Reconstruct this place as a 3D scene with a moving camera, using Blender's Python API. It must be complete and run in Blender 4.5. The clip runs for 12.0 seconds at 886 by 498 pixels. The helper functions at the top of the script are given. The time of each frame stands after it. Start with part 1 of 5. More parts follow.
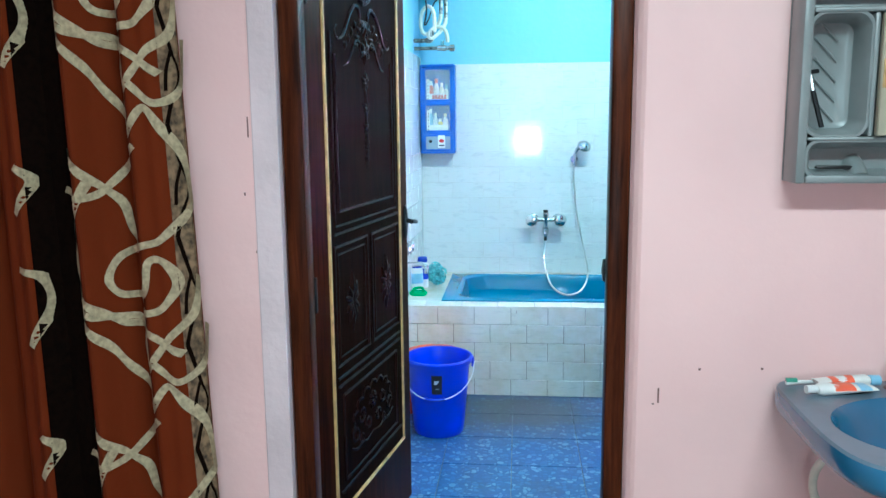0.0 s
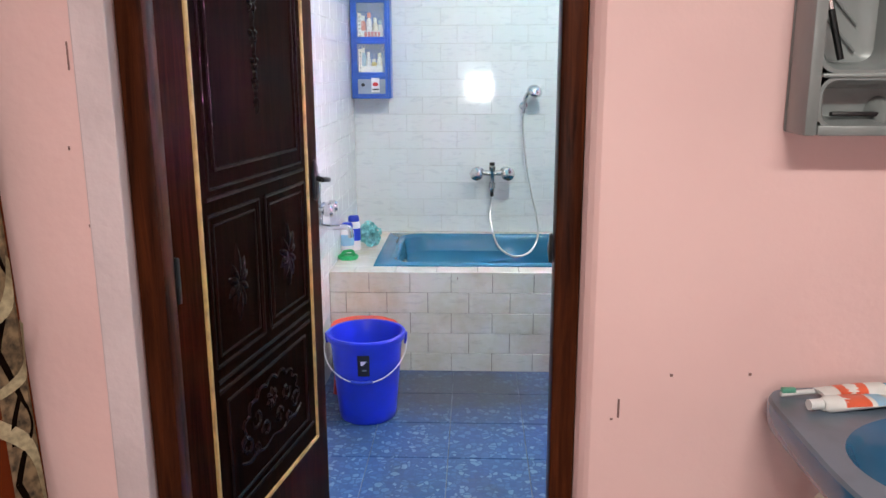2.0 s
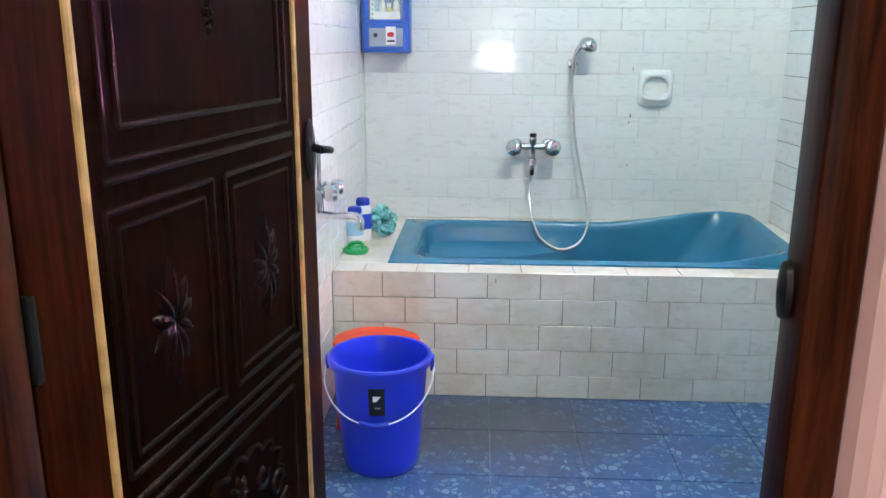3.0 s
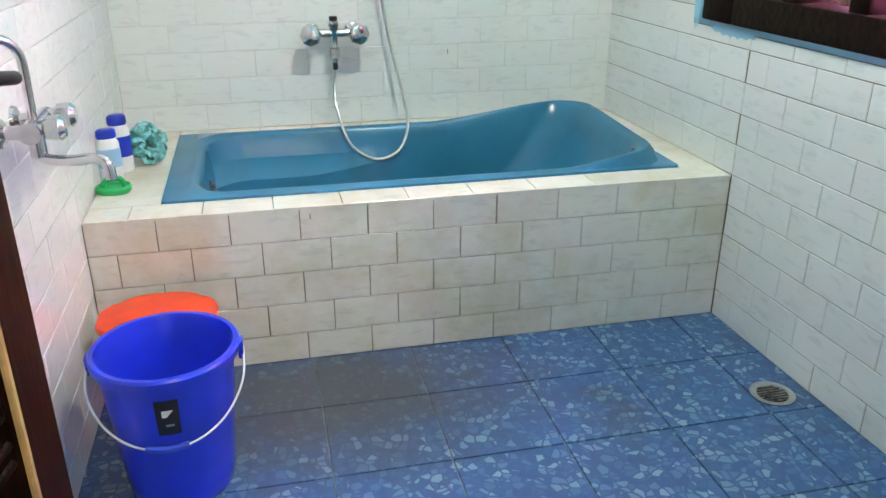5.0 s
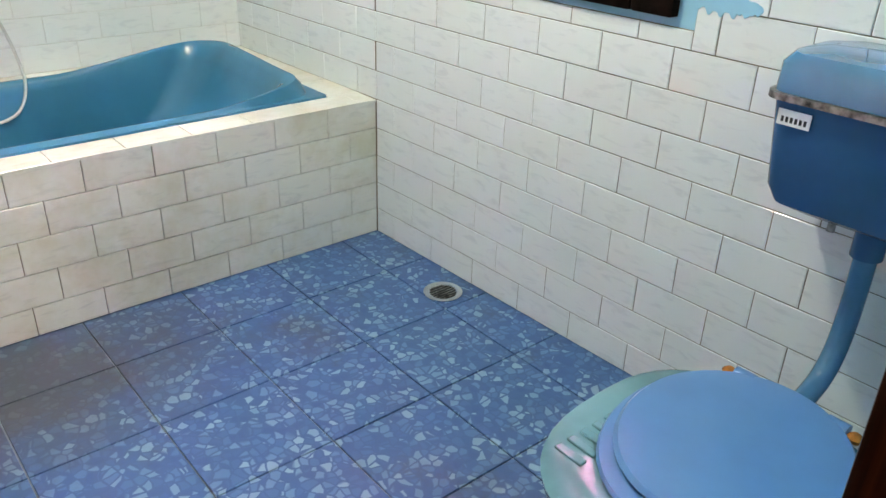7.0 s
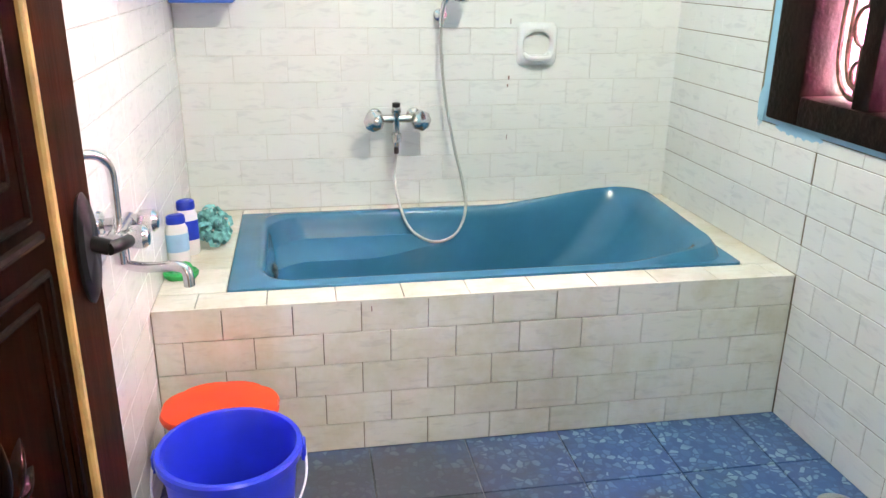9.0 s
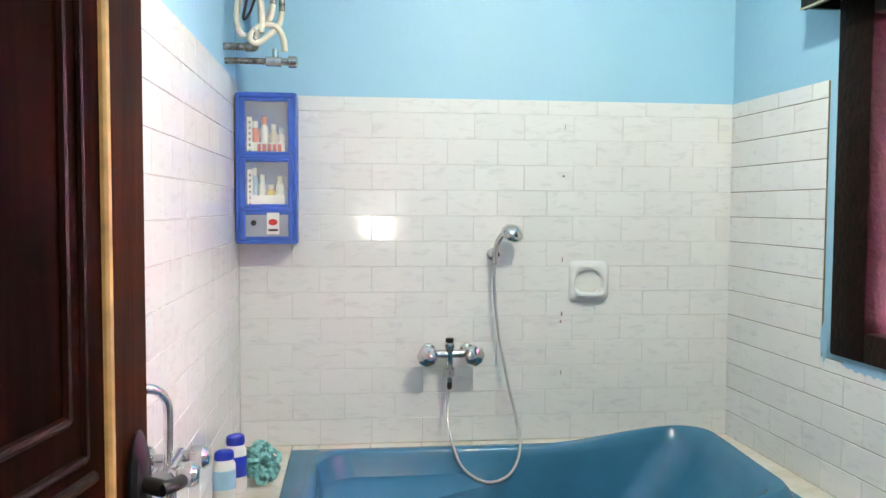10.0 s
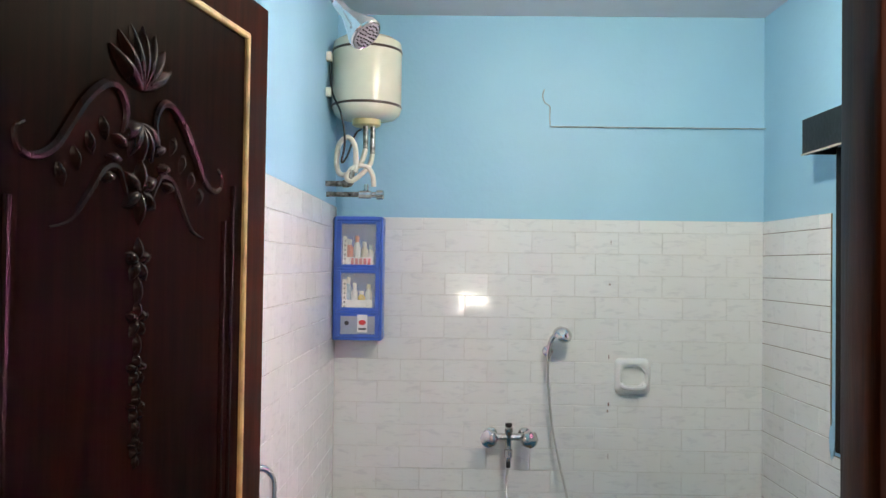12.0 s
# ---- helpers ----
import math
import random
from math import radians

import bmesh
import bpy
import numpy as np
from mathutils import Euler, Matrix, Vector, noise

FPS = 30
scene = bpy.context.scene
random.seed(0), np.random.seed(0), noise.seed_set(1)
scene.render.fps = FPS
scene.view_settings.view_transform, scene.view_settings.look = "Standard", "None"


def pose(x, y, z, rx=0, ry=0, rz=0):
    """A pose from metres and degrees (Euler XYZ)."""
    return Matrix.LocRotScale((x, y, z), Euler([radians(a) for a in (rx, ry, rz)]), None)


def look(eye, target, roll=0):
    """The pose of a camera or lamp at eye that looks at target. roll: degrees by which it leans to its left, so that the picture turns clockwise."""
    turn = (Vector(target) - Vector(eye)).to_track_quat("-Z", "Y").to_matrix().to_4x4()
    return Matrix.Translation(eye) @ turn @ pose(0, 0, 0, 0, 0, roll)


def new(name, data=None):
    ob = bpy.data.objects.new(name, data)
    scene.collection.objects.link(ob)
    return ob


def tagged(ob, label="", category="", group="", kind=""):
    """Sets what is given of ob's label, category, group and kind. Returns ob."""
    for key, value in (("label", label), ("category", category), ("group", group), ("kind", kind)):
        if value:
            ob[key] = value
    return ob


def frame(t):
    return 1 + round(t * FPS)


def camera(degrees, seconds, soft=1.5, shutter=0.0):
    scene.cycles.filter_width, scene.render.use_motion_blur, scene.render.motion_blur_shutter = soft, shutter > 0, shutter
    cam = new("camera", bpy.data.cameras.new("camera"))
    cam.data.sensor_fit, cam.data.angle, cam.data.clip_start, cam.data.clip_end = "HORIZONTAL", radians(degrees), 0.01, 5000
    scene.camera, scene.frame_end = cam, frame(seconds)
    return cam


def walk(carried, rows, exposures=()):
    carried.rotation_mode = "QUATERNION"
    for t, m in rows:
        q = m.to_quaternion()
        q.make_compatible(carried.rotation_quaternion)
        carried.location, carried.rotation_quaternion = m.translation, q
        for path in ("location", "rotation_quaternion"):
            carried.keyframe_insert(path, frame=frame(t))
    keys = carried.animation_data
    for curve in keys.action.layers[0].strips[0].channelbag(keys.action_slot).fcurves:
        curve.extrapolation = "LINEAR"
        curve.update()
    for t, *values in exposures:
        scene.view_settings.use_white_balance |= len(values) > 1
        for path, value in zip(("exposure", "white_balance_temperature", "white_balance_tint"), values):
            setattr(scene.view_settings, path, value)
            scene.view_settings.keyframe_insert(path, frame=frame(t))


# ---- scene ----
cam = camera(58.0, 12.0)
PATH = [
    (0, (0.711, -5.061, 1.464), (0.522, -3.096, 1.144), -0.6),
    (0.5, (0.751, -5.073, 1.454), (0.776, -3.1, 1.125), 0.7),
    (1, (0.775, -5.022, 1.454), (0.881, -3.053, 1.119), 0.9),
    (1.5, (0.794, -4.832, 1.434), (0.827, -2.865, 1.072), 0.8),
    (2, (0.778, -4.56, 1.429), (0.7, -2.612, 0.983), -0.2),
    (2.5, (0.698, -4.137, 1.346), (0.563, -2.202, 0.858), -0.6),
    (4.3, (0.591, -3.174, 1.281), (0.769, -1.278, 0.668), 2.7),
    (4.5, (0.595, -3.136, 1.28), (0.79, -1.26, 0.614), 1.7),
    (5, (0.587, -3.096, 1.26), (1.004, -1.303, 0.478), 0.1),
    (5.5, (0.548, -3.112, 1.244), (1.303, -1.461, 0.406), 0.5),
    (6, (0.537, -3.105, 1.225), (1.602, -1.654, 0.354), 0.7),
    (6.5, (0.522, -3.131, 1.258), (1.699, -1.784, 0.362), 1.0),
    (6.7, (0.51, -3.122, 1.269), (1.698, -1.791, 0.365), 1.7),
    (8.5, (0.526, -3.041, 1.253), (1.01, -1.282, 0.433), 1.2),
    (9, (0.531, -3.042, 1.389), (0.862, -1.188, 0.718), 0.7),
    (9.5, (0.531, -3.03, 1.381), (0.803, -1.081, 1.023), 0.8),
    (10, (0.517, -3.023, 1.39), (0.741, -1.039, 1.286), 0.3),
    (10.5, (0.582, -3.072, 1.428), (0.722, -1.078, 1.387), -0.2),
    (11, (0.545, -3.169, 1.557), (0.701, -1.175, 1.574), -0.2),
    (11.5, (0.607, -3.407, 1.624), (0.693, -1.422, 1.854), 0.4),
    (12, (0.651, -3.586, 1.585), (0.61, -1.587, 1.627), 0.8),
]
walk(cam, [(t, look(eye, target, roll)) for t, eye, target, roll in PATH],
     [(0.0, 0.38, 4850, -19), (0.5, 0.32, 5300, -10), (1.0, 0.14, 6000, 2), (1.5, 0.04, 6400, 6), (2.7, 0.12, 6600, 3), (4.3, 0.18, 7000, -2), (5.2, 0.2, 7300, -1), (6.7, 0.42, 7900, 6), (8.3, 0.5, 8000, 6), (9.5, 0.32, 8000, 8), (10.2, -0.08, 7700, 9), (11.5, -0.5, 7500, 11), (12.0, -0.48, 7800, 12)])

# ---- world, lamps ----
world = bpy.data.worlds.new("sky")
world.use_nodes = True
scene.world = world
wn = world.node_tree.nodes
sky = wn.new("ShaderNodeTexSky")
sky.sky_type, sky.sun_disc, sky.sun_elevation, sky.sun_rotation = "NISHITA", False, radians(40), radians(120)
world.node_tree.links.new(sky.outputs[0], wn["Background"].inputs[0])
wn["Background"].inputs[1].default_value = 0.1


def area(name, m, sx, sy, power, color=(1, 1, 1)):
    data = bpy.data.lights.new(name, "AREA")
    data.shape, data.size, data.size_y, data.energy, data.color = "RECTANGLE", sx, sy, power, color
    ob = new(name, data)
    ob.matrix_world = m
    return ob


# lamp on the bathroom ceiling, daylight through its window, unseen lamp added for the pink room, and its window
bulb = bpy.data.lights.new("bulb_glow", "POINT")
bulb.energy, bulb.color, bulb.shadow_soft_size = 78, (0.965, 0.985, 0.92), 0.035
new("bulb_glow", bulb).location = (1.265, -1.6, 2.44)
area("window_daylight", look((2.185, -1.3, 1.5), (0.0, -1.3, 1.5)), 1.2, 1.05, 2.5, (1.0, 0.94, 0.98))
area("room_lamp_glow", look((1.2, -5.0, 2.665), (1.2, -4.9, 0.0)), 1.1, 0.16, 55, (1.0, 0.94, 0.88))
area("room_daylight", look((0.80, -6.56, 1.15), (0.80, -3.0, 1.15)), 0.34, 0.24, 8, (1.0, 0.98, 0.96))


# ---- materials ----
def material(name, color, rough=0.5, metal=0.0, var=0.08, scale=8.0, bump=0.0, bscale=60.0, spec=0.5, coat=0.0, second=None):
    m = bpy.data.materials.new(name)
    m.use_nodes = True
    nt = m.node_tree
    bs = nt.nodes["Principled BSDF"]
    bs.inputs["Roughness"].default_value, bs.inputs["Metallic"].default_value = rough, metal
    bs.inputs["Specular IOR Level"].default_value, bs.inputs["Coat Weight"].default_value = spec, coat
    tc = nt.nodes.new("ShaderNodeTexCoord")
    n1 = nt.nodes.new("ShaderNodeTexNoise")
    n1.inputs["Scale"].default_value, n1.inputs["Detail"].default_value = scale, 5
    nt.links.new(tc.outputs["Object"], n1.inputs["Vector"])
    ramp = nt.nodes.new("ShaderNodeValToRGB")
    c2 = second or tuple(max(0, c * (1 - 3 * var)) for c in color)
    ramp.color_ramp.elements[0].color, ramp.color_ramp.elements[0].position = (*c2, 1), 0.3
    ramp.color_ramp.elements[1].color, ramp.color_ramp.elements[1].position = (*[min(1, c * (1 + var)) for c in color], 1), 0.62
    nt.links.new(n1.outputs[0], ramp.inputs[0])
    nt.links.new(ramp.outputs[0], bs.inputs["Base Color"])
    if bump:
        n2 = nt.nodes.new("ShaderNodeTexNoise")
        n2.inputs["Scale"].default_value, n2.inputs["Detail"].default_value = bscale, 4
        nt.links.new(tc.outputs["Object"], n2.inputs["Vector"])
        b = nt.nodes.new("ShaderNodeBump")
        b.inputs["Strength"].default_value, b.inputs["Distance"].default_value = bump, 0.01
        nt.links.new(n2.outputs[0], b.inputs["Height"])
        nt.links.new(b.outputs[0], bs.inputs["Normal"])
    return m


def node(m, kind, **inputs):
    n = m.node_tree.nodes.new(kind)
    for k, v in inputs.items():
        n.inputs[k.replace("_", " ")].default_value = v
    return n


def link(m, a, b):
    m.node_tree.links.new(a, b)


M = {}
M["pink"] = material("pink_paint", (0.82, 0.56, 0.54), 0.45, 0, 0.03, 1.6, 0.12, 35, second=(0.77, 0.515, 0.50))
M["reveal"] = material("pale_plaster", (0.70, 0.58, 0.60), 0.6, 0, 0.05, 4, 0.2, 40)
M["blue"] = material("blue_paint", (0.27, 0.53, 0.68), 0.5, 0, 0.03, 1.5, 0.15, 30, second=(0.25, 0.50, 0.66))
M["white_ceiling"] = material("white_ceiling", (0.60, 0.62, 0.67), 0.7, 0, 0.04, 2, 0.15, 30)
M["grout"] = material("dirty_grout", (0.20, 0.165, 0.11), 0.9, 0, 0.1, 3.0, 0.3, 150, second=(0.07, 0.05, 0.03))
M["pale_grout"] = material("pale_grout", (0.66, 0.66, 0.64), 0.9, 0, 0.05, 3.0, 0.3, 150, second=(0.50, 0.48, 0.44))
M["floor_grout"] = material("floor_grout", (0.20, 0.22, 0.25), 0.8, 0, 0.1, 9, 0.3, 150, second=(0.07, 0.075, 0.08))
M["gold"] = material("pale_wood_strip", (0.55, 0.36, 0.14), 0.45, 0, 0.12, 30)
M["dark_wood"] = material("dark_window_wood", (0.009, 0.004, 0.003), 0.5, 0, 0.2, 20, 0.3, 50, spec=0.06)
M["black_wood"] = material("black_pelmet", (0.006, 0.0065, 0.008), 0.5, 0, 0.1, 10, 0.15, 60, spec=0.2)
M["chrome"] = material("chrome", (0.62, 0.62, 0.61), 0.17, 1.0, 0.05, 30)
M["black_metal"] = material("black_metal", (0.008, 0.008, 0.009), 0.4, 0.0, 0.1, 30, spec=0.25)
M["tub"] = material("blue_fibreglass", (0.028, 0.172, 0.30), 0.24, 0, 0.06, 3)
M["ceramic"] = material("blue_ceramic", (0.035, 0.135, 0.26), 0.14, 0, 0.06, 5, coat=0.4)
M["basin_top"] = material("grey_blue_ceramic", (0.11, 0.15, 0.20), 0.3, 0, 0.12, 9, coat=0.2)
M["lid"] = material("light_blue_plastic", (0.075, 0.205, 0.44), 0.28, 0, 0.04, 6)
M["pan"] = material("pale_teal_ceramic", (0.12, 0.265, 0.32), 0.15, 0, 0.08, 7, coat=0.4)
M["cistern"] = material("dark_blue_plastic", (0.018, 0.085, 0.20), 0.22, 0, 0.06, 5)
M["bucket"] = material("blue_plastic", (0.008, 0.030, 0.58), 0.28, 0, 0.06, 8, second=(0.012, 0.034, 0.46))
M["red"] = material("red_plastic", (0.72, 0.06, 0.015), 0.35, 0, 0.06, 8)
# black of labels and small parts, also painted as the dark of holes
M["black"] = material("black_label", (0.008, 0.008, 0.009), 0.4)
M["white"] = material("white_plastic", (0.75, 0.76, 0.76), 0.35, 0, 0.03, 8)
M["white_ceramic"] = material("white_ceramic", (0.74, 0.76, 0.77), 0.12, 0, 0.02, 6, coat=0.3)
M["cream"] = material("cream_enamel", (0.72, 0.70, 0.56), 0.25, 0, 0.04, 5)
M["yellow"] = material("yellowed_plastic", (0.62, 0.55, 0.28), 0.4, 0, 0.06, 9)
M["brown"] = material("brown_band", (0.045, 0.02, 0.012), 0.3)
M["cab_blue"] = material("cabinet_blue_plastic", (0.030, 0.11, 0.46), 0.3, 0, 0.06, 7)
M["grey_plastic"] = material("grey_plastic", (0.22, 0.24, 0.24), 0.3, 0, 0.08, 6)
M["beige"] = material("beige_frame", (0.38, 0.35, 0.26), 0.4, 0, 0.06, 9)
M["green"] = material("green_plastic", (0.01, 0.33, 0.09), 0.35)
M["sea_green"] = material("sea_green_plastic", (0.12, 0.38, 0.27), 0.3)
M["loofah"] = material("turquoise_net", (0.22, 0.58, 0.58), 0.8, 0, 0.15, 60)
M["rust"] = material("rusty_metal", (0.32, 0.12, 0.02), 0.8, 0.2, 0.3, 60)
M["old_steel"] = material("old_steel", (0.30, 0.29, 0.27), 0.35, 0.9, 0.3, 50)
M["cream_hose"] = material("cream_hose", (0.66, 0.62, 0.52), 0.4, 0, 0.05, 20)
M["silver_hose"] = material("silver_hose", (0.55, 0.55, 0.53), 0.32, 0.85, 0.05, 200)
M["iron"] = material("painted_iron", (0.16, 0.085, 0.06), 0.5, 0.2, 0.3, 40)
M["floor_pink"] = material("pink_room_floor", (0.30, 0.28, 0.27), 0.3, 0, 0.1, 9)


M["mirror"] = material("mirror", (0.86, 0.86, 0.86), 0.02, 1.0, 0.0)


def glow(name, color, strength):
    m = bpy.data.materials.new(name)
    m.use_nodes = True
    bs = m.node_tree.nodes["Principled BSDF"]
    bs.inputs["Base Color"].default_value = (0.1, 0.1, 0.1, 1)
    bs.inputs["Emission Color"].default_value, bs.inputs["Emission Strength"].default_value = (*color, 1), strength
    return m


M["lit_tube"] = glow("lit_tube", (0.95, 0.98, 1.0), 6)
M["daylight"] = glow("daylight_beyond", (0.9, 0.95, 1.0), 5)
M["side_daylight"] = glow("side_daylight", (1.0, 0.86, 0.95), 200)


def wood_material(name, dark, light, rough, spec=0.14):
    m = material(name, light, rough, 0, 0.1, 3)
    tc = node(m, "ShaderNodeTexCoord")
    mp = node(m, "ShaderNodeMapping", Scale=(14, 14, 0.9))
    link(m, tc.outputs["Object"], mp.inputs[0])
    n = node(m, "ShaderNodeTexNoise", Scale=3.0, Detail=8.0, Roughness=0.65, Distortion=0.4)
    link(m, mp.outputs[0], n.inputs["Vector"])
    r = node(m, "ShaderNodeValToRGB")
    e = r.color_ramp.elements
    e[0].color, e[0].position, e[1].color, e[1].position = (*dark, 1), 0.36, (*light, 1), 0.68
    link(m, n.outputs[0], r.inputs[0])
    bs = m.node_tree.nodes["Principled BSDF"]
    link(m, r.outputs[0], bs.inputs["Base Color"])
    b = node(m, "ShaderNodeBump", Strength=0.12, Distance=0.004)
    link(m, n.outputs[0], b.inputs["Height"])
    link(m, b.outputs[0], bs.inputs["Normal"])
    bs.inputs["Specular IOR Level"].default_value = spec
    return m


M["wood"] = wood_material("stained_wood", (0.0012, 0.0004, 0.0002), (0.0125, 0.0030, 0.0010), 0.42, 0.008)
M["carved_wood"] = wood_material("lacquered_carving", (0.002, 0.0006, 0.0003), (0.014, 0.0034, 0.0012), 0.26, 0.085)
M["frame_wood"] = wood_material("frame_wood", (0.016, 0.0040, 0.0017), (0.085, 0.021, 0.0068), 0.34, 0.08)


def tile_material(name, base, vein, grime, gloss=0.045):
    # white glazed tile with faint grey marbling, shade changing from tile to tile
    m = material(name, base, gloss, 0, 0.02, 2)
    nt = m.node_tree
    bs = nt.nodes["Principled BSDF"]
    tc, oi = node(m, "ShaderNodeTexCoord"), node(m, "ShaderNodeObjectInfo")
    add = node(m, "ShaderNodeVectorMath")
    mul = node(m, "ShaderNodeMath")
    mul.operation, mul.inputs[1].default_value = "MULTIPLY", 40
    link(m, oi.outputs["Random"], mul.inputs[0])
    link(m, tc.outputs["Object"], add.inputs[0])
    link(m, mul.outputs[0], add.inputs[1])
    mp = node(m, "ShaderNodeMapping", Rotation=(0, 0.75, 0), Scale=(9, 4, 34))
    link(m, add.outputs[0], mp.inputs[0])
    n = node(m, "ShaderNodeTexNoise", Scale=1.5, Detail=5.0, Roughness=0.55, Distortion=0.7)
    link(m, mp.outputs[0], n.inputs["Vector"])
    r = node(m, "ShaderNodeValToRGB")
    e = r.color_ramp.elements
    e[0].color, e[0].position, e[1].color, e[1].position = (*vein, 1), 0.32, (*base, 1), 0.46
    link(m, n.outputs[0], r.inputs[0])
    # yellow-brown staining in patches
    g = node(m, "ShaderNodeTexNoise", Scale=2.2, Detail=6.0, Roughness=0.7)
    geo = node(m, "ShaderNodeNewGeometry")
    link(m, geo.outputs["Position"], g.inputs["Vector"])
    gr = node(m, "ShaderNodeValToRGB")
    gr.color_ramp.elements[0].position, gr.color_ramp.elements[1].position = 0.45, 0.72
    gr.color_ramp.elements[0].color, gr.color_ramp.elements[1].color = (0, 0, 0, 1), (grime, grime, grime, 1)
    link(m, g.outputs[0], gr.inputs[0])
    mix = node(m, "ShaderNodeMix")
    mix.data_type = "RGBA"
    mix.inputs["B"].default_value = (0.50, 0.44, 0.27, 1)
    link(m, gr.outputs[0], mix.inputs["Factor"])
    link(m, r.outputs[0], mix.inputs["A"])
    hv = node(m, "ShaderNodeHueSaturation")
    vr = node(m, "ShaderNodeMapRange")
    vr.inputs["To Min"].default_value, vr.inputs["To Max"].default_value = 0.975, 1.015
    link(m, oi.outputs["Random"], vr.inputs["Value"])
    link(m, vr.outputs[0], hv.inputs["Value"])
    link(m, mix.outputs["Result"], hv.inputs["Color"])
    link(m, hv.outputs[0], bs.inputs["Base Color"])
    b = node(m, "ShaderNodeBump", Strength=0.03, Distance=0.004)
    nb = node(m, "ShaderNodeTexNoise", Scale=5.0)
    link(m, geo.outputs["Position"], nb.inputs["Vector"])
    link(m, nb.outputs[0], b.inputs["Height"])
    link(m, b.outputs[0], bs.inputs["Normal"])
    return m


M["tile"] = tile_material("white_tile", (0.74, 0.76, 0.76), (0.655, 0.675, 0.685), 0.08)
M["deck_tile"] = tile_material("stained_tile", (0.74, 0.725, 0.67), (0.64, 0.63, 0.59), 0.75, 0.20)


def floor_material():
    # blue glazed tile printed with pale pebbles, worn and dirty in patches
    m = material("blue_floor_tile", (0.05, 0.12, 0.40), 0.28, 0, 0.1, 5)
    bs = m.node_tree.nodes["Principled BSDF"]
    geo = node(m, "ShaderNodeNewGeometry")
    mp = node(m, "ShaderNodeMapping", Scale=(1, 1, 0))
    link(m, geo.outputs["Position"], mp.inputs[0])
    warp = node(m, "ShaderNodeTexNoise", Scale=14.0, Detail=2.0)
    link(m, mp.outputs[0], warp.inputs["Vector"])
    wm = node(m, "ShaderNodeVectorMath")
    wm.operation = "MULTIPLY"
    wm.inputs[1].default_value = (0.035, 0.035, 0.0)
    link(m, warp.outputs["Color"], wm.inputs[0])
    ad = node(m, "ShaderNodeVectorMath")
    link(m, mp.outputs[0], ad.inputs[0])
    link(m, wm.outputs[0], ad.inputs[1])
    v1 = node(m, "ShaderNodeTexVoronoi", Scale=42.0, Randomness=0.8)
    v2 = node(m, "ShaderNodeTexVoronoi", Scale=42.0, Randomness=0.8)
    v2.feature = "DISTANCE_TO_EDGE"
    for v in (v1, v2):
        link(m, ad.outputs[0], v.inputs["Vector"])
    cell = node(m, "ShaderNodeValToRGB")
    cr = cell.color_ramp
    cr.elements[0].color, cr.elements[0].position = (0.025, 0.075, 0.205, 1), 0.0
    cr.elements[1].color, cr.elements[1].position = (0.20, 0.315, 0.42, 1), 1.0
    for p, c in ((0.3, (0.037, 0.103, 0.25, 1)), (0.5, (0.050, 0.130, 0.285, 1)), (0.72, (0.083, 0.180, 0.33, 1))):
        e = cr.elements.new(p)
        e.color = c
    sep = node(m, "ShaderNodeSeparateColor")
    link(m, v1.outputs["Color"], sep.inputs[0])
    link(m, sep.outputs[0], cell.inputs[0])
    edge = node(m, "ShaderNodeValToRGB")
    edge.color_ramp.elements[0].position, edge.color_ramp.elements[1].position = 0.05, 0.13
    link(m, v2.outputs["Distance"], edge.inputs[0])
    mix = node(m, "ShaderNodeMix")
    mix.data_type = "RGBA"
    mix.inputs["A"].default_value = (0.029, 0.083, 0.215, 1)
    link(m, edge.outputs[0], mix.inputs["Factor"])
    link(m, cell.outputs[0], mix.inputs["B"])
    # broad tone and dirt
    big = node(m, "ShaderNodeTexNoise", Scale=2.6, Detail=8.0, Roughness=0.72)
    link(m, geo.outputs["Position"], big.inputs["Vector"])
    br = node(m, "ShaderNodeValToRGB")
    br.color_ramp.elements[0].position, br.color_ramp.elements[1].position = 0.53, 0.76
    br.color_ramp.elements[0].color, br.color_ramp.elements[1].color = (0, 0, 0, 1), (0.85, 0.85, 0.85, 1)
    link(m, big.outputs[0], br.inputs[0])
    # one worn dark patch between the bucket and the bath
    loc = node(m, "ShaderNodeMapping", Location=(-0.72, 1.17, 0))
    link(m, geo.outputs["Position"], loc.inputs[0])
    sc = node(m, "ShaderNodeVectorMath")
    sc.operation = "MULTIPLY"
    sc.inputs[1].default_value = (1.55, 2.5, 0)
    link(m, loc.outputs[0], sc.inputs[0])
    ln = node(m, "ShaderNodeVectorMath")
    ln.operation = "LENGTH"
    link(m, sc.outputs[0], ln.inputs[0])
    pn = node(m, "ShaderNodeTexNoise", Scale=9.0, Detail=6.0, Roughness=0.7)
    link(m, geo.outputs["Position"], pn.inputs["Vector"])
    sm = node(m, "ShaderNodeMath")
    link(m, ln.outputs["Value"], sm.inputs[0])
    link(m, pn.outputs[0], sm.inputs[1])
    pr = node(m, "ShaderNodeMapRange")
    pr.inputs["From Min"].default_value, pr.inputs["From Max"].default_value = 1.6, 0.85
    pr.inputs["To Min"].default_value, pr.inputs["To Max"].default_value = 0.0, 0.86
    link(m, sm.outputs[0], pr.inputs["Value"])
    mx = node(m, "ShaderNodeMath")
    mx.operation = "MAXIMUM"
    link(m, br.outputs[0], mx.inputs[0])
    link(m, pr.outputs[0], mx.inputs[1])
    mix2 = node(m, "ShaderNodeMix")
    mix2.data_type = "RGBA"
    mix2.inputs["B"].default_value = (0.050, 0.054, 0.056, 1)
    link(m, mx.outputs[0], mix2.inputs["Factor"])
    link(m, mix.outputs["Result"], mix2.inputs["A"])
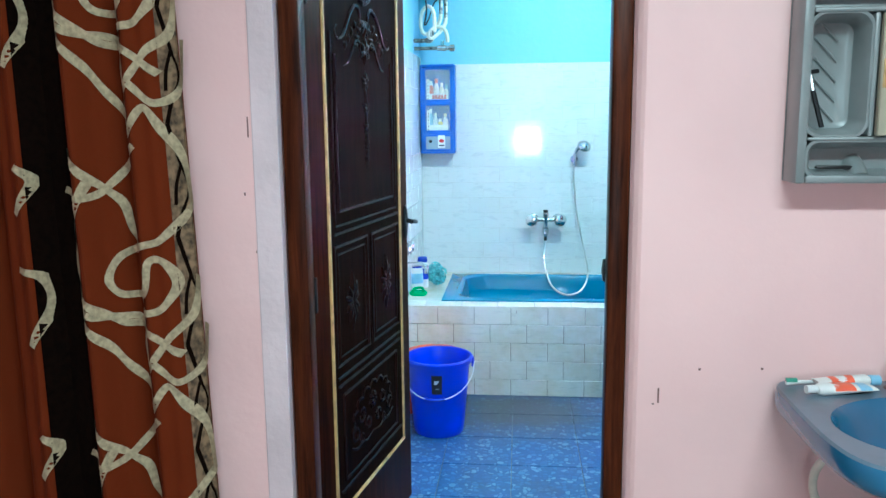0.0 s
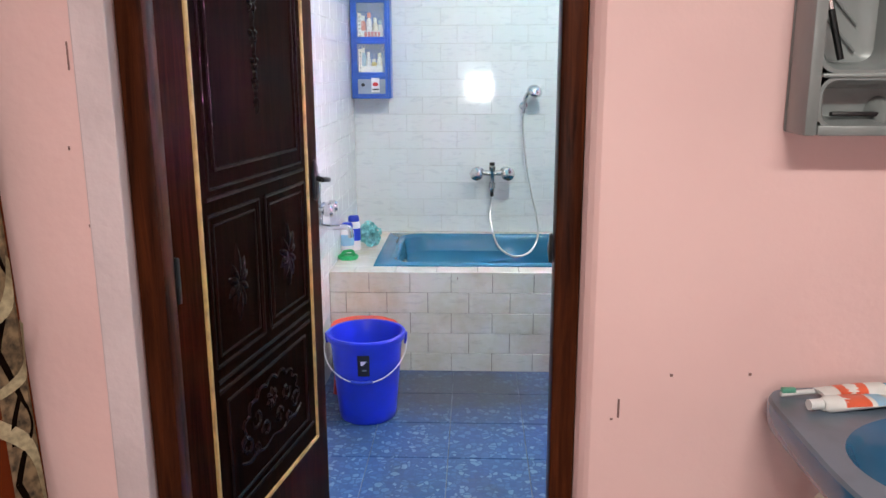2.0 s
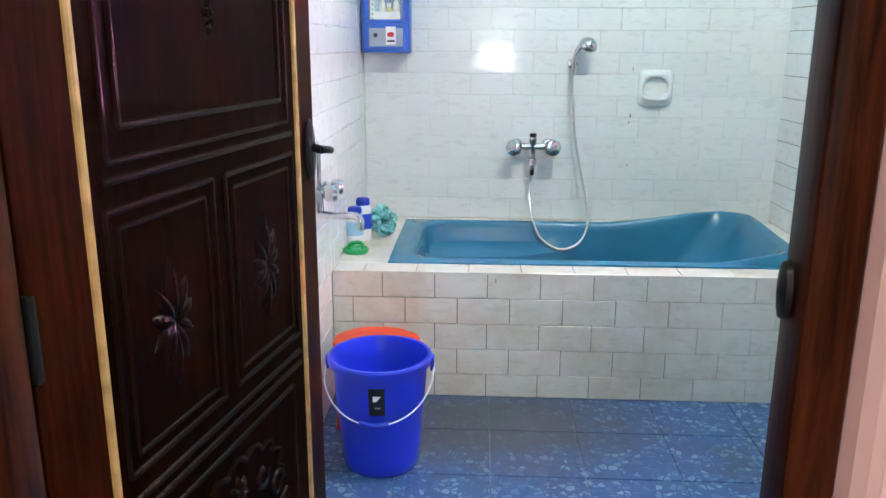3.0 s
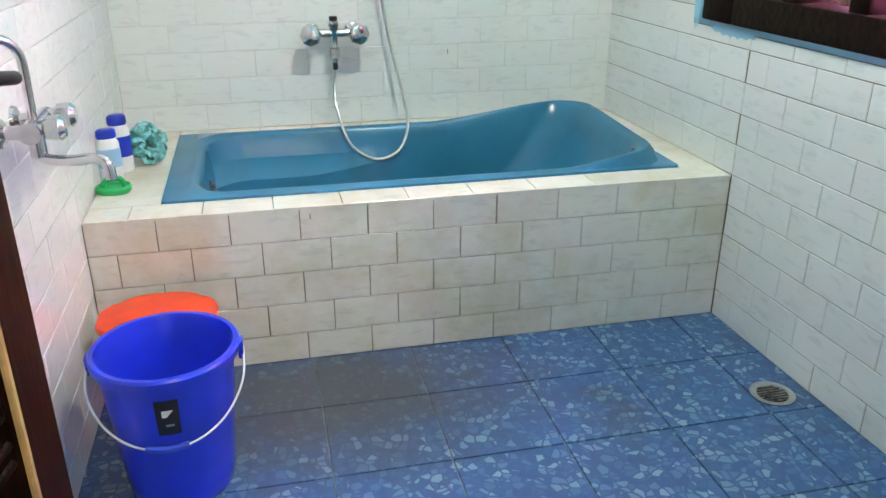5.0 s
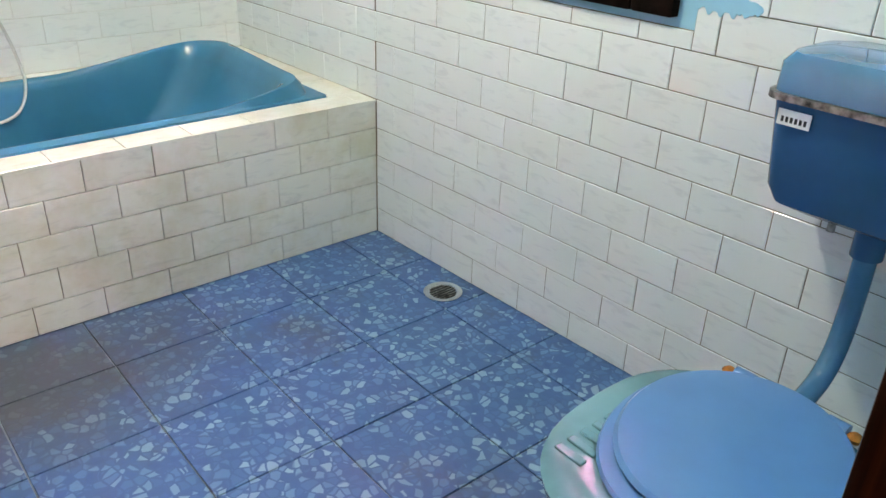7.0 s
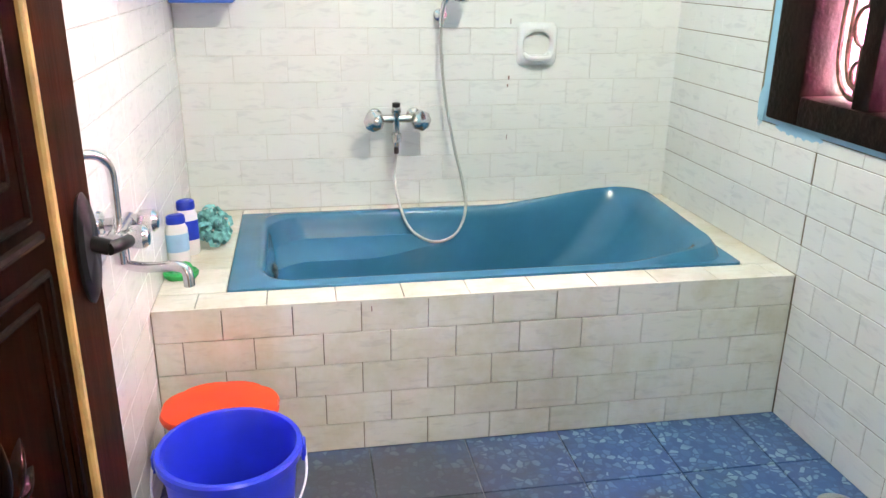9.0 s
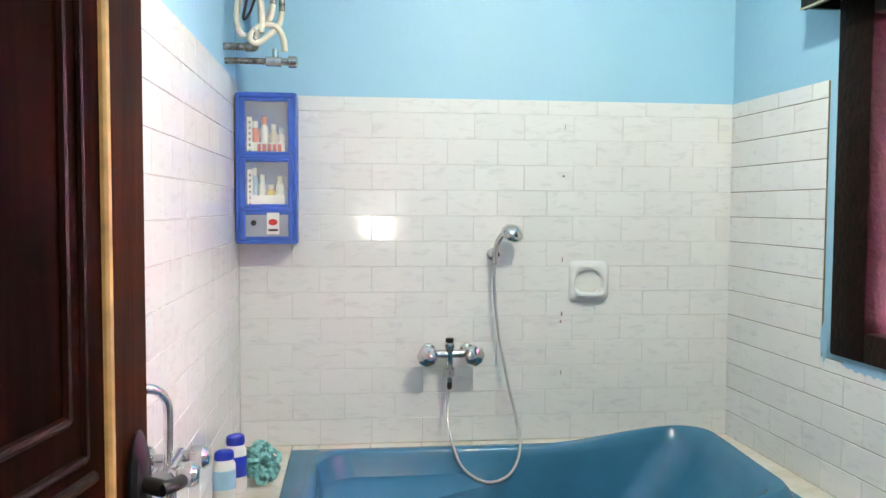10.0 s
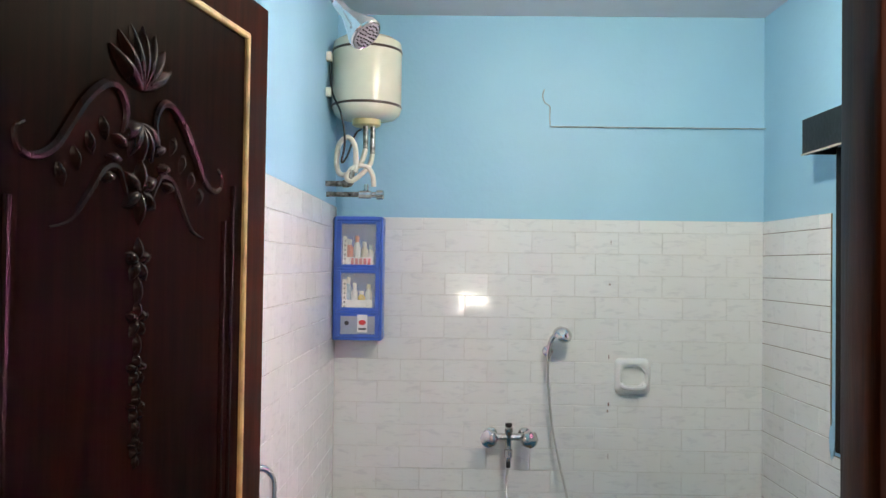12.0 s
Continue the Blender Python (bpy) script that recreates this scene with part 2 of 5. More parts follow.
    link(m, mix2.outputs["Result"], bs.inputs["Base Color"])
    rr = node(m, "ShaderNodeMapRange")
    rr.inputs["To Min"].default_value, rr.inputs["To Max"].default_value = 0.22, 0.5
    link(m, big.outputs[0], rr.inputs["Value"])
    link(m, rr.outputs[0], bs.inputs["Roughness"])
    b = node(m, "ShaderNodeBump", Strength=0.15, Distance=0.002)
    link(m, v2.outputs["Distance"], b.inputs["Height"])
    link(m, b.outputs[0], bs.inputs["Normal"])
    return m


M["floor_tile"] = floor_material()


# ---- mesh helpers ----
def finish(name, bm, mat, smooth=True):
    me = bpy.data.meshes.new(name)
    bmesh.ops.recalc_face_normals(bm, faces=bm.faces)
    bm.to_mesh(me)
    bm.free()
    me.materials.append(mat)
    if smooth:
        for p in me.polygons:
            p.use_smooth = True
        me.set_sharp_from_angle(angle=radians(38))
    return me


def part(name, bm, mat, parent, label="", smooth=True):
    ob = new(name, finish(name, bm, mat, smooth))
    ob.parent = parent
    return tagged(ob, label)


def thing(name, label, category, group="", at=None):
    ob = new(name)
    ob.empty_display_size = 0.1
    if at is not None:
        ob.matrix_world = at
    return tagged(ob, label, category, group)


def solid(name, bm, mat, label, category, group="", smooth=True):
    return tagged(new(name, finish(name, bm, mat, smooth)), label, category, group)


def structure(name, bm, mat, label, smooth=False):
    return tagged(new(name, finish(name, bm, mat, smooth)), label, name.split("_")[0], kind="structure")


def box(bm, x0, x1, y0, y1, z0, z1, bevel=0.0, seg=2):
    r = bmesh.ops.create_cube(bm, size=1, matrix=Matrix.LocRotScale(((x0 + x1) / 2, (y0 + y1) / 2, (z0 + z1) / 2), None, (abs(x1 - x0), abs(y1 - y0), abs(z1 - z0))))
    if bevel:
        es = list({e for v in r["verts"] for e in v.link_edges})
        bmesh.ops.bevel(bm, geom=es, offset=bevel, segments=seg, affect="EDGES", profile=0.5)
    return bm


def boxed(*a, **k):
    return box(bmesh.new(), *a, **k)


def loft(bm, rings, closed=True, cap0=False, cap1=False):
    vs = [[bm.verts.new(p) for p in ring] for ring in rings]
    n = len(vs[0])
    for a, b in zip(vs, vs[1:]):
        for i in range(n if closed else n - 1):
            j = (i + 1) % n
            bm.faces.new((a[i], a[j], b[j], b[i]))
    if cap0:
        bm.faces.new(list(reversed(vs[0])))
    if cap1:
        bm.faces.new(vs[-1])
    return bm


def lathe(profile, m=None, n=28, bm=None):
    """Turns (radius, height) pairs round the z axis."""
    bm = bm or bmesh.new()
    m = m or Matrix()
    loft(bm, [[m @ Vector((max(r, 1e-4) * math.cos(2 * math.pi * i / n), max(r, 1e-4) * math.sin(2 * math.pi * i / n), z)) for i in range(n)] for r, z in profile], True, True, True)
    return bm


def smooth_path(pts, k=6):
    pts = [Vector(p) for p in pts]
    out = []
    for i in range(len(pts) - 1):
        p0, p1, p2, p3 = pts[max(i - 1, 0)], pts[i], pts[i + 1], pts[min(i + 2, len(pts) - 1)]
        for s in range(k):
            t = s / k
            out.append(0.5 * ((2 * p1) + (p2 - p0) * t + (2 * p0 - 5 * p1 + 4 * p2 - p3) * t * t + (3 * p1 - p0 - 3 * p2 + p3) * t ** 3))
    return out + [pts[-1]]


def tube(pts, r, n=8, bm=None, k=6, taper=None):
    """A round bar along the points; taper gives the radius along it."""
    bm = bm or bmesh.new()
    path = smooth_path(pts, k) if k > 1 else [Vector(p) for p in pts]
    up = Vector((0.31, 0.57, 0.76)).normalized()
    rings = []
    for i, p in enumerate(path):
        d = (path[min(i + 1, len(path) - 1)] - path[max(i - 1, 0)]).normalized()
        u = (up - d * up.dot(d)).normalized()
        up = u
        w = d.cross(u)
        rr = r if taper is None else r * taper(i / (len(path) - 1))
        rings.append([p + (u * math.cos(2 * math.pi * j / n) + w * math.sin(2 * math.pi * j / n)) * rr for j in range(n)])
    return loft(bm, rings, True, True, True)


def rod(a, b, r, n=12, bm=None):
    return tube([a, b], r, n, bm, 1)


def rounded(cx, cy, hx, hy, r, n=6):
    """Corner-rounded rectangle as a ring of (x, y)."""
    out = []
    for sx, sy, a0 in ((1, 1, 0), (-1, 1, 90), (-1, -1, 180), (1, -1, 270)):
        for i in range(n + 1):
            a = radians(a0 + 90 * i / n)
            out.append((cx + sx * (hx - r) + r * math.cos(a), cy + sy * (hy - r) + r * math.sin(a)))
    return out


# ---- the plan ----
XL, XR, YB, YI, YP = 0.09, 2.03, 0.0, -2.985, -3.07   # bathroom: side walls, back wall, door wall inside and outside
H, TOP, DECK, DY = 2.715, 1.80, 0.49, -0.95          # ceiling, tile top, bath deck
OX0, OX1, OH = 0.10, 1.012, 2.12                      # doorway
WY0, WY1, WZ0, WZ1 = -2.05, -0.69, 0.938, 2.03        # window in the side wall

# the window wall stands a little out of square
SKEW = Matrix.Translation((2.022, -0.95, 0)) @ Matrix.Rotation(radians(1.5), 4, "Z") @ Matrix.Translation((-2.022, 0.95, 0))

# ---- bathroom shell ----
structure("floor", boxed(XL - 0.2, XR + 0.2, YP, 0.2, -0.12, -0.006), M["floor_grout"], "dark grout bed under blue floor tiles")
floor = bpy.data.objects["floor"]
structure("ceiling", boxed(XL, XR + 0.15, YI, YB, H, H + 0.1), M["white_ceiling"], "plain white plastered bathroom ceiling")
north = structure("wall_north", boxed(XL - 0.2, XR + 0.2, 0, 0.2, 0, H + 0.1), M["blue"], "sky-blue painted wall above white tiles")
west = structure("wall_west", boxed(XL - 0.2, XL, YI, 0, 0, H + 0.1), M["blue"], "sky-blue painted wall above white tiles")
bm = bmesh.new()
for a in ((XR, XR + 0.2, WY1, 0, 0, H + 0.1), (XR, XR + 0.2, YI, WY0, 0, H + 0.1), (XR, XR + 0.2, WY0, WY1, 0, WZ0), (XR, XR + 0.2, WY0, WY1, WZ1, H + 0.1)):
    box(bm, *a)
east = structure("wall_east", bm, M["blue"], "sky-blue painted wall with a dark window over white tiles")
east.matrix_world = SKEW

# door wall: pink towards the room, blue towards the bathroom
PX0, PX1, PY = -1.6, 3.45, -6.6
bm = bmesh.new()
for a in ((PX0, OX0, YP, YI - 0.006, 0, H + 0.1), (OX1, PX1, YP, YI - 0.006, 0, H + 0.1), (OX0, OX1, YP, YI - 0.006, OH, H + 0.1)):
    box(bm, *a)
structure("wall_south", bm, M["pink"], "scuffed pink painted wall round the bathroom doorway")
bm = bmesh.new()
for a in ((XL - 0.2, OX0 + 0.004, YI - 0.006, YI, 0, H + 0.1), (OX1 - 0.004, XR + 0.2, YI - 0.006, YI, 0, H + 0.1), (OX0 + 0.004, OX1 - 0.004, YI - 0.006, YI, OH - 0.004, H + 0.1)):
    box(bm, *a)
structure("wall_south_inner", bm, M["blue"], "sky-blue painted wall round the inside of the doorway")
bm = boxed(0.036, OX0 + 0.004, YP - 0.004, YP + 0.03, 0, OH + 0.06, bevel=0.003)
structure("trim_plaster", bm, M["reveal"], "pale unpainted plaster edge of the doorway")

# splayed pink edge between the wall and the frame
ring = [(0.986, -3.036), (0.993, -3.052), (1.003, -3.063), (1.0135, YP - 0.0004), (1.0135, -2.992), (0.986, -2.992)]
structure("trim_reveal", loft(bmesh.new(), [[(x, y, z) for x, y in ring] for z in (0, OH - 0.001)], True, True, True), M["pink"], "rounded pink plaster edge of the doorway")

# pink room
structure("floor_room", boxed(PX0, PX1, PY, YP, -0.12, 0), M["floor_pink"], "plain grey floor of the pink room")
structure("ceiling_room", boxed(PX0, PX1, PY, YP, H, H + 0.1), M["white_ceiling"], "plain white ceiling of the pink room")
structure("wall_room_west", boxed(PX0 - 0.1, PX0, PY, YP, 0, H), M["pink"], "plain pink painted wall")
structure("wall_room_east", boxed(PX1, PX1 + 0.1, PY, YP, 0, H), M["pink"], "plain pink painted wall")
bm = bmesh.new()
for a in ((PX0, 0.5, PY - 0.15, PY, 0, H), (1.1, PX1, PY - 0.15, PY, 0, H), (0.5, 1.1, PY - 0.15, PY, 0, 0.95), (0.5, 1.1, PY - 0.15, PY, 1.55, H), (0.79, 0.81, PY - 0.1, PY - 0.06, 0.95, 1.55)):
    box(bm, *a)
structure("wall_room_south", bm, M["pink"], "pink painted wall with a window")
tagged(new("backdrop", finish("backdrop", boxed(0.1, 1.4, PY - 0.32, PY - 0.3, 0.7, 2.1), M["daylight"], False)), "bright daylight beyond the window", "daylight", kind="structure")
tagged(new("backdrop_side", finish("backdrop_side", boxed(2.60, 2.62, -2.4, -0.2, 0.6, 2.4), M["side_daylight"], False)), "bright daylight beyond the window", "daylight", kind="structure")

# ---- door frame and door ----
frame_thing = thing("door_frame", "reddish-brown varnished wooden door frame", "door frame", at=pose(0, 0, 0))
FY0, FY1 = -3.040, -2.980
part("jamb", boxed(OX0 + 0.005, 0.160, FY0, FY1, 0, OH - 0.07, bevel=0.006), M["frame_wood"], frame_thing)
part("jamb", boxed(0.935, 0.985, FY0, FY1, 0, OH - 0.07, bevel=0.006), M["frame_wood"], frame_thing)
part("head", boxed(OX0 + 0.008, OX1 - 0.008, FY0, FY1, OH - 0.068, OH - 0.012, bevel=0.006), M["frame_wood"], frame_thing)

HINGE, FREE, LEAF_H = Vector((0.152, -2.965, 0.012)), Vector((0.297, -2.14, 0.012)), 2.035
run = (FREE - HINGE)
DW = run.length
door = thing("door", "open carved dark-stained wooden door with pale beading", "door", at=Matrix.Translation(HINGE) @ Matrix.Rotation(math.atan2(run.y, run.x), 4, "Z"))
# in the leaf's own frame x runs from hinge to free edge, -y is the carved face
TH = 0.036
M["stile_wood"] = wood_material("stile_wood", (0.005, 0.0013, 0.0005), (0.040, 0.0092, 0.0030), 0.40, 0.012)
part("leaf", boxed(0, DW, 0, TH, 0, LEAF_H, bevel=0.003), M["stile_wood"], door, "reddish-brown stained stiles and rails")
FACE = -0.0005
G0, G1, GZ0, GZ1 = 0.115, DW - 0.092, 0.270, 1.962     # pale beading round the carved field


def rect_bead(parent, x0, x1, z0, z1, r, mat, name, top=True):
    pts = [(x0, FACE, z0), (x1, FACE, z0), (x1, FACE, z1), (x0, FACE, z1)]
    bm = bmesh.new()
    for i in range(4):
        a, b = pts[i], pts[(i + 1) % 4]
        if not top and i == 2:
            continue
        rod(a, b, r, 8, bm)
    return part(name, bm, mat, parent)


part("panel", boxed(G0, G1, -0.0004, 0.004, GZ0, GZ1), M["wood"], door, "dark carved field", False)
bm = bmesh.new()
for a in ((G0 - 0.006, G0 + 0.006, GZ0, GZ1), (G1 - 0.006, G1 + 0.006, GZ0, GZ1), (G0 - 0.006, G1 + 0.006, GZ0 - 0.006, GZ0 + 0.006), (G0 - 0.006, G1 + 0.006, GZ1 - 0.006, GZ1 + 0.006)):
    box(bm, a[0], a[1], -0.007, 0.004, a[2], a[3], 0.003, 1)
part("beading", bm, M["gold"], door, "pale yellow wooden beading strip")
CX = (G0 + G1) / 2
rect_bead(door, G0 + 0.075, G1 - 0.075, 1.190, 1.64, 0.006, M["carved_wood"], "moulding", False)
rect_bead(door, G0 + 0.045, G1 - 0.045, 1.148, 1.70, 0.005, M["carved_wood"], "moulding", False)
for z in (1.126, 0.690, 0.665, 0.332):
    part("moulding", rod((G0 + 0.03, FACE, z), (G1 - 0.03, FACE, z), 0.0065, 8), M["carved_wood"], door)
for x0, x1 in ((G0 + 0.03, CX - 0.02), (CX + 0.02, G1 - 0.03)):
    rect_bead(door, x0, x1, 0.728, 1.088, 0.006, M["carved_wood"], "moulding")
    rect_bead(door, x0 + 0.025, x1 - 0.025, 0.752, 1.064, 0.0045, M["carved_wood"], "moulding")
rect_bead(door, G0 + 0.07, G1 - 0.07, 0.360, 0.630, 0.006, M["carved_wood"], "moulding")


def petal(bm, cx, cz, ang, ln, w, h=0.008):
    """A raised pointed leaf lying on the carved face."""
    rings = []
    for i in range(7):
        t = i / 6
        wid = w * math.sin(math.pi * (0.08 + 0.9 * t)) + 0.0004
        ring = []
        for j in range(6):
            s = -1 + 2 * j / 5
            px, pz, py = t * ln, s * wid, -h * (1 - s * s) * math.sin(math.pi * (0.1 + 0.85 * t))
            ca, sa = math.cos(ang), math.sin(ang)
            ring.append((cx + px * ca - pz * sa, FACE + py, cz + px * sa + pz * ca))
        rings.append(ring)
    loft(bm, rings, False)


def scroll(bm, pts, r=0.005):
    tube([(x, FACE, z) for x, z in pts], r, 7, bm, 6, lambda t: 0.5 + 0.8 * math.sin(math.pi * min(1, t + 0.1)))


# maple-leaf sprays on the two small panels
for x0, x1 in ((G0 + 0.03, CX - 0.02), (CX + 0.02, G1 - 0.03)):
    bm = bmesh.new()
    cx, cz = (x0 + x1) / 2, 0.905
    for a, ln in ((90, 0.095), (55, 0.07), (125, 0.07), (20, 0.055), (160, 0.055), (-30, 0.06), (210, 0.06), (-65, 0.075), (245, 0.075), (270, 0.10)):
        petal(bm, cx, cz, radians(a), ln, 0.013, 0.011)
    part("leaf_carving", bm, M["carved_wood"], door)
# flower scroll on the bottom panel: lobed outline, inner curls, small petals
bm = bmesh.new()
edge = []
for i in range(121):
    t = math.pi * i / 120
    lobe = 1 + 0.11 * abs(math.sin(4.5 * t * 2)) - 0.10 * (abs(math.cos(t)) ** 6)
    edge.append((CX - 0.185 * math.cos(t) * lobe, 0.385 + 0.135 * math.sin(t) ** 0.8 * lobe))
scroll(bm, edge, 0.0055)
for s in (-1, 1):
    for cx, cz, r, turn in ((0.155, 0.40, 0.030, 1), (0.095, 0.455, 0.030, -1), (0.045, 0.40, 0.026, 1), (0.105, 0.375, 0.020, -1)):
        scroll(bm, [(CX + s * (cx + r * (1 - 0.07 * i) * math.cos(turn * 0.62 * i)), cz + r * (1 - 0.07 * i) * math.sin(turn * 0.62 * i)) for i in range(12)], 0.005)
    scroll(bm, [(CX + s * a, z) for a, z in ((0.195, 0.372), (0.15, 0.356), (0.10, 0.362), (0.06, 0.350), (0.0, 0.362))], 0.005)
for k in range(7):
    petal(bm, CX, 0.47, radians(90 + 360 * k / 7), 0.034, 0.010, 0.010)
bmesh.ops.translate(bm, vec=(0, 0, 0.065), verts=bm.verts)
part("flower_carving", bm, M["carved_wood"], door)
# falling blossoms below the crest
for z, k in ((1.573, 1.0), (1.496, 0.85), (1.43, 0.75), (1.38, 0.65), (1.33, 0.5)):
    bm = bmesh.new()
    for i in range(5):
        petal(bm, CX, z, radians(90 + 72 * i), 0.032 * k, 0.010 * k, 0.009)
    petal(bm, CX, z - 0.02 * k, radians(270), 0.04 * k, 0.009 * k, 0.009)
    part("blossom_carving", bm, M["carved_wood"], door)
# crest: fan of fronds over scrolled arms
bm = bmesh.new()
for i in range(7):
    petal(bm, CX, 1.80, radians(30 + 20 * i), 0.085, 0.013, 0.013)
for i in range(5):
    petal(bm, CX, 1.755, radians(210 + 30 * i), 0.055, 0.014, 0.012)
for i in range(6):
    petal(bm, CX, 1.665, radians(60 * i + 30), 0.045, 0.013, 0.011)
for s in (-1, 1):
    scroll(bm, [(CX + s * a, z) for a, z in ((0.040, 1.735), (0.034, 1.765), (0.05, 1.79), (0.08, 1.79), (0.115, 1.765), (0.145, 1.73), (0.17, 1.70), (0.20, 1.685), (0.225, 1.69), (0.232, 1.71), (0.217, 1.72))], 0.006)
    scroll(bm, [(CX + s * a, z) for a, z in ((0.03, 1.66), (0.05, 1.69), (0.08, 1.685), (0.11, 1.65), (0.14, 1.62), (0.175, 1.61))], 0.005)
    for k in range(4):
        petal(bm, CX + s * (0.085 + 0.026 * k), 1.75 - 0.022 * k, radians(270 - s * 20), 0.03, 0.008, 0.008)
    for k in range(3):
        petal(bm, CX + s * (0.03 + 0.012 * k), 1.72 - 0.02 * k, radians(90 - s * (70 + 15 * k)), 0.035, 0.009, 0.009)
part("crest_carving", bm, M["carved_wood"], door)
# lever handle on both faces
HZ = 1.082
for yy, sg in ((-0.001, -1), (TH + 0.001, 1)):
    plate = part("handle_plate", lathe([(0.0, 0.0), (0.021, 0.0), (0.022, 0.004), (0.018, 0.009), (0.0, 0.011)], pose(DW - 0.033, yy, HZ) @ Matrix.Rotation(radians(90 * (1 if sg < 0 else -1)), 4, "X") @ Matrix.Diagonal((1, 2.9, 1, 1)), 24), M["black_metal"], door, "black oval handle plate")
    bm = rod((DW - 0.033, yy, HZ + 0.008), (DW - 0.033, yy + sg * 0.028, HZ + 0.002), 0.009, 12)
    tube([(DW - 0.037, yy + sg * 0.028, HZ + 0.002), (DW - 0.028, yy + sg * 0.032, HZ + 0.002), (DW - 0.014, yy + sg * 0.034, HZ), (DW + 0.004, yy + sg * 0.033, HZ - 0.003)], 0.0078, 10, bm)
    part("lever", bm, M["black_metal"], plate)
for z in (0.25, 0.98, 1.80):
    part("hinge", boxed(-0.008, 0.004, -0.012, 0.03, z - 0.05, z + 0.05, bevel=0.003), M["black_metal"], door)
part("strike_plate", lathe([(0.0, 0.0), (0.028, 0.002), (0.026, 0.008), (0.0, 0.012)], pose(0.935, -3.0, 1.075, 0, -90, 0) @ Matrix.Diagonal((1.1, 0.5, 1, 1)), 16), M["black_metal"], frame_thing, "dark latch keep")


# ---- bath on its tiled deck ----
def lerp(a, b, t):
    return a + (b - a) * t


def step(a, b, t):
    t = min(1, max(0, (t - a) / (b - a)))
    return t * t * (3 - 2 * t)


TX0, TX1, TY0, TY1 = 0.292, 1.903, -0.836, -0.083
bath = thing("bathtub", "glossy teal-blue bathtub with a raised headrest, set in tiles", "bathtub", at=pose(0, 0, 0))


def bath_ring(inset_l, inset_r, inset_f, inset_b, r, zf, n=12, nside=20):
    x0, x1, y0, y1 = TX0 + inset_l, TX1 - inset_r, TY0 + inset_f, TY1 - inset_b
    pts = []
    for (cx, cy, a0) in ((x1 - r, y1 - r, 0), (x0 + r, y1 - r, 90), (x0 + r, y0 + r, 180), (x1 - r, y0 + r, 270)):
        arc = [(cx + r * math.cos(radians(a0 + 90 * i / n)), cy + r * math.sin(radians(a0 + 90 * i / n))) for i in range(n + 1)]
        pts += arc
        nxt = {0: (x0 + r, y1), 90: (x0, y0 + r), 180: (x1 - r, y0), 270: (x1, y1 - r)}[a0]
        ns = nside
        for i in range(1, ns):
            pts.append((lerp(arc[-1][0], nxt[0], i / ns), lerp(arc[-1][1], nxt[1], i / ns)))
    return [(x, y, zf(x, y)) for x, y in pts]


def crest(x, y):
    back = step(TY0 + 0.1, TY1 - 0.1, y)
    return 0.064 * lerp(step(1.50, 1.86, x), step(1.18, 1.76, x), back) * lerp(0.75, 1.0, back)


def ledge(x, y):
    return 0.15 * step(-0.42, -0.20, y) * (1 - step(0.72, 1.12, x))


Z = DECK + 0.006
bm = bmesh.new()
rings = [bath_ring(0, 0, 0, 0, 0.012, lambda x, y: Z - 0.012), bath_ring(0.001, 0.001, 0.001, 0.001, 0.012, lambda x, y: Z),
         bath_ring(0.060, 0.035, 0.020, 0.020, 0.09, lambda x, y: Z + 0.001), bath_ring(0.068, 0.042, 0.026, 0.026, 0.10, lambda x, y: Z + 0.004 + 0.55 * crest(x, y)),
         bath_ring(0.078, 0.055, 0.034, 0.034, 0.11, lambda x, y: Z + 0.006 + 0.92 * crest(x, y)), bath_ring(0.090, 0.075, 0.044, 0.044, 0.11, lambda x, y: Z + 0.004 + 1.0 * crest(x, y)),
         bath_ring(0.100, 0.10, 0.054, 0.054, 0.12, lambda x, y: Z - 0.006 + 0.93 * crest(x, y)), bath_ring(0.108, 0.13, 0.060, 0.060, 0.12, lambda x, y: Z - 0.035 + 0.6 * crest(x, y))]
for k in range(1, 9):
    t = k / 8
    rings.append([(x, y - ledge(x, y) * step(0.10, 0.26, t), z) for x, y, z in bath_ring(0.112 + 0.05 * t, 0.15 + 0.30 * t ** 1.3, 0.064 + 0.05 * t, 0.064 + 0.05 * t, 0.13, lambda x, y: Z - 0.045 - 0.30 * t + 0.4 * crest(x, y) * (1 - t))])
for k, (d, dz) in enumerate(((0.02, 0.025), (0.06, 0.04), (0.14, 0.045))):
    rings.append([(x, y, z) for x, y, z in bath_ring(0.162 + d, 0.45 + d, 0.114 + d, 0.114 + d + 0.04, 0.09, lambda x, y: Z - 0.345 - dz)])
loft(bm, rings, True, False, True)
part("shell", bm, M["tub"], bath)
plug = part("overflow", lathe([(0, 0), (0.026, 0), (0.028, 0.005), (0.018, 0.012), (0, 0.012)], pose(TX0 + 0.120, -0.46, 0.405, 0, 84, 0), 20), M["old_steel"], bath, "tarnished metal overflow plate")

deck = structure("bath_deck", boxed(XL, XR, DY + 0.012, -0.002, 0, DECK - 0.30), M["grout"], "tiled masonry surround of the bath")
bm = bmesh.new()
for a in ((XL, TX0 - 0.001, DY + 0.012, -0.002), (TX1 + 0.001, XR, DY + 0.012, -0.002), (TX0 - 0.001, TX1 + 0.001, DY + 0.012, TY0 - 0.001), (TX0 - 0.001, TX1 + 0.001, TY1 + 0.001, -0.002)):
    box(bm, a[0], a[1], a[2], a[3], DECK - 0.3, DECK - 0.009)
part("grout_bed", bm, M["grout"], deck, smooth=False)


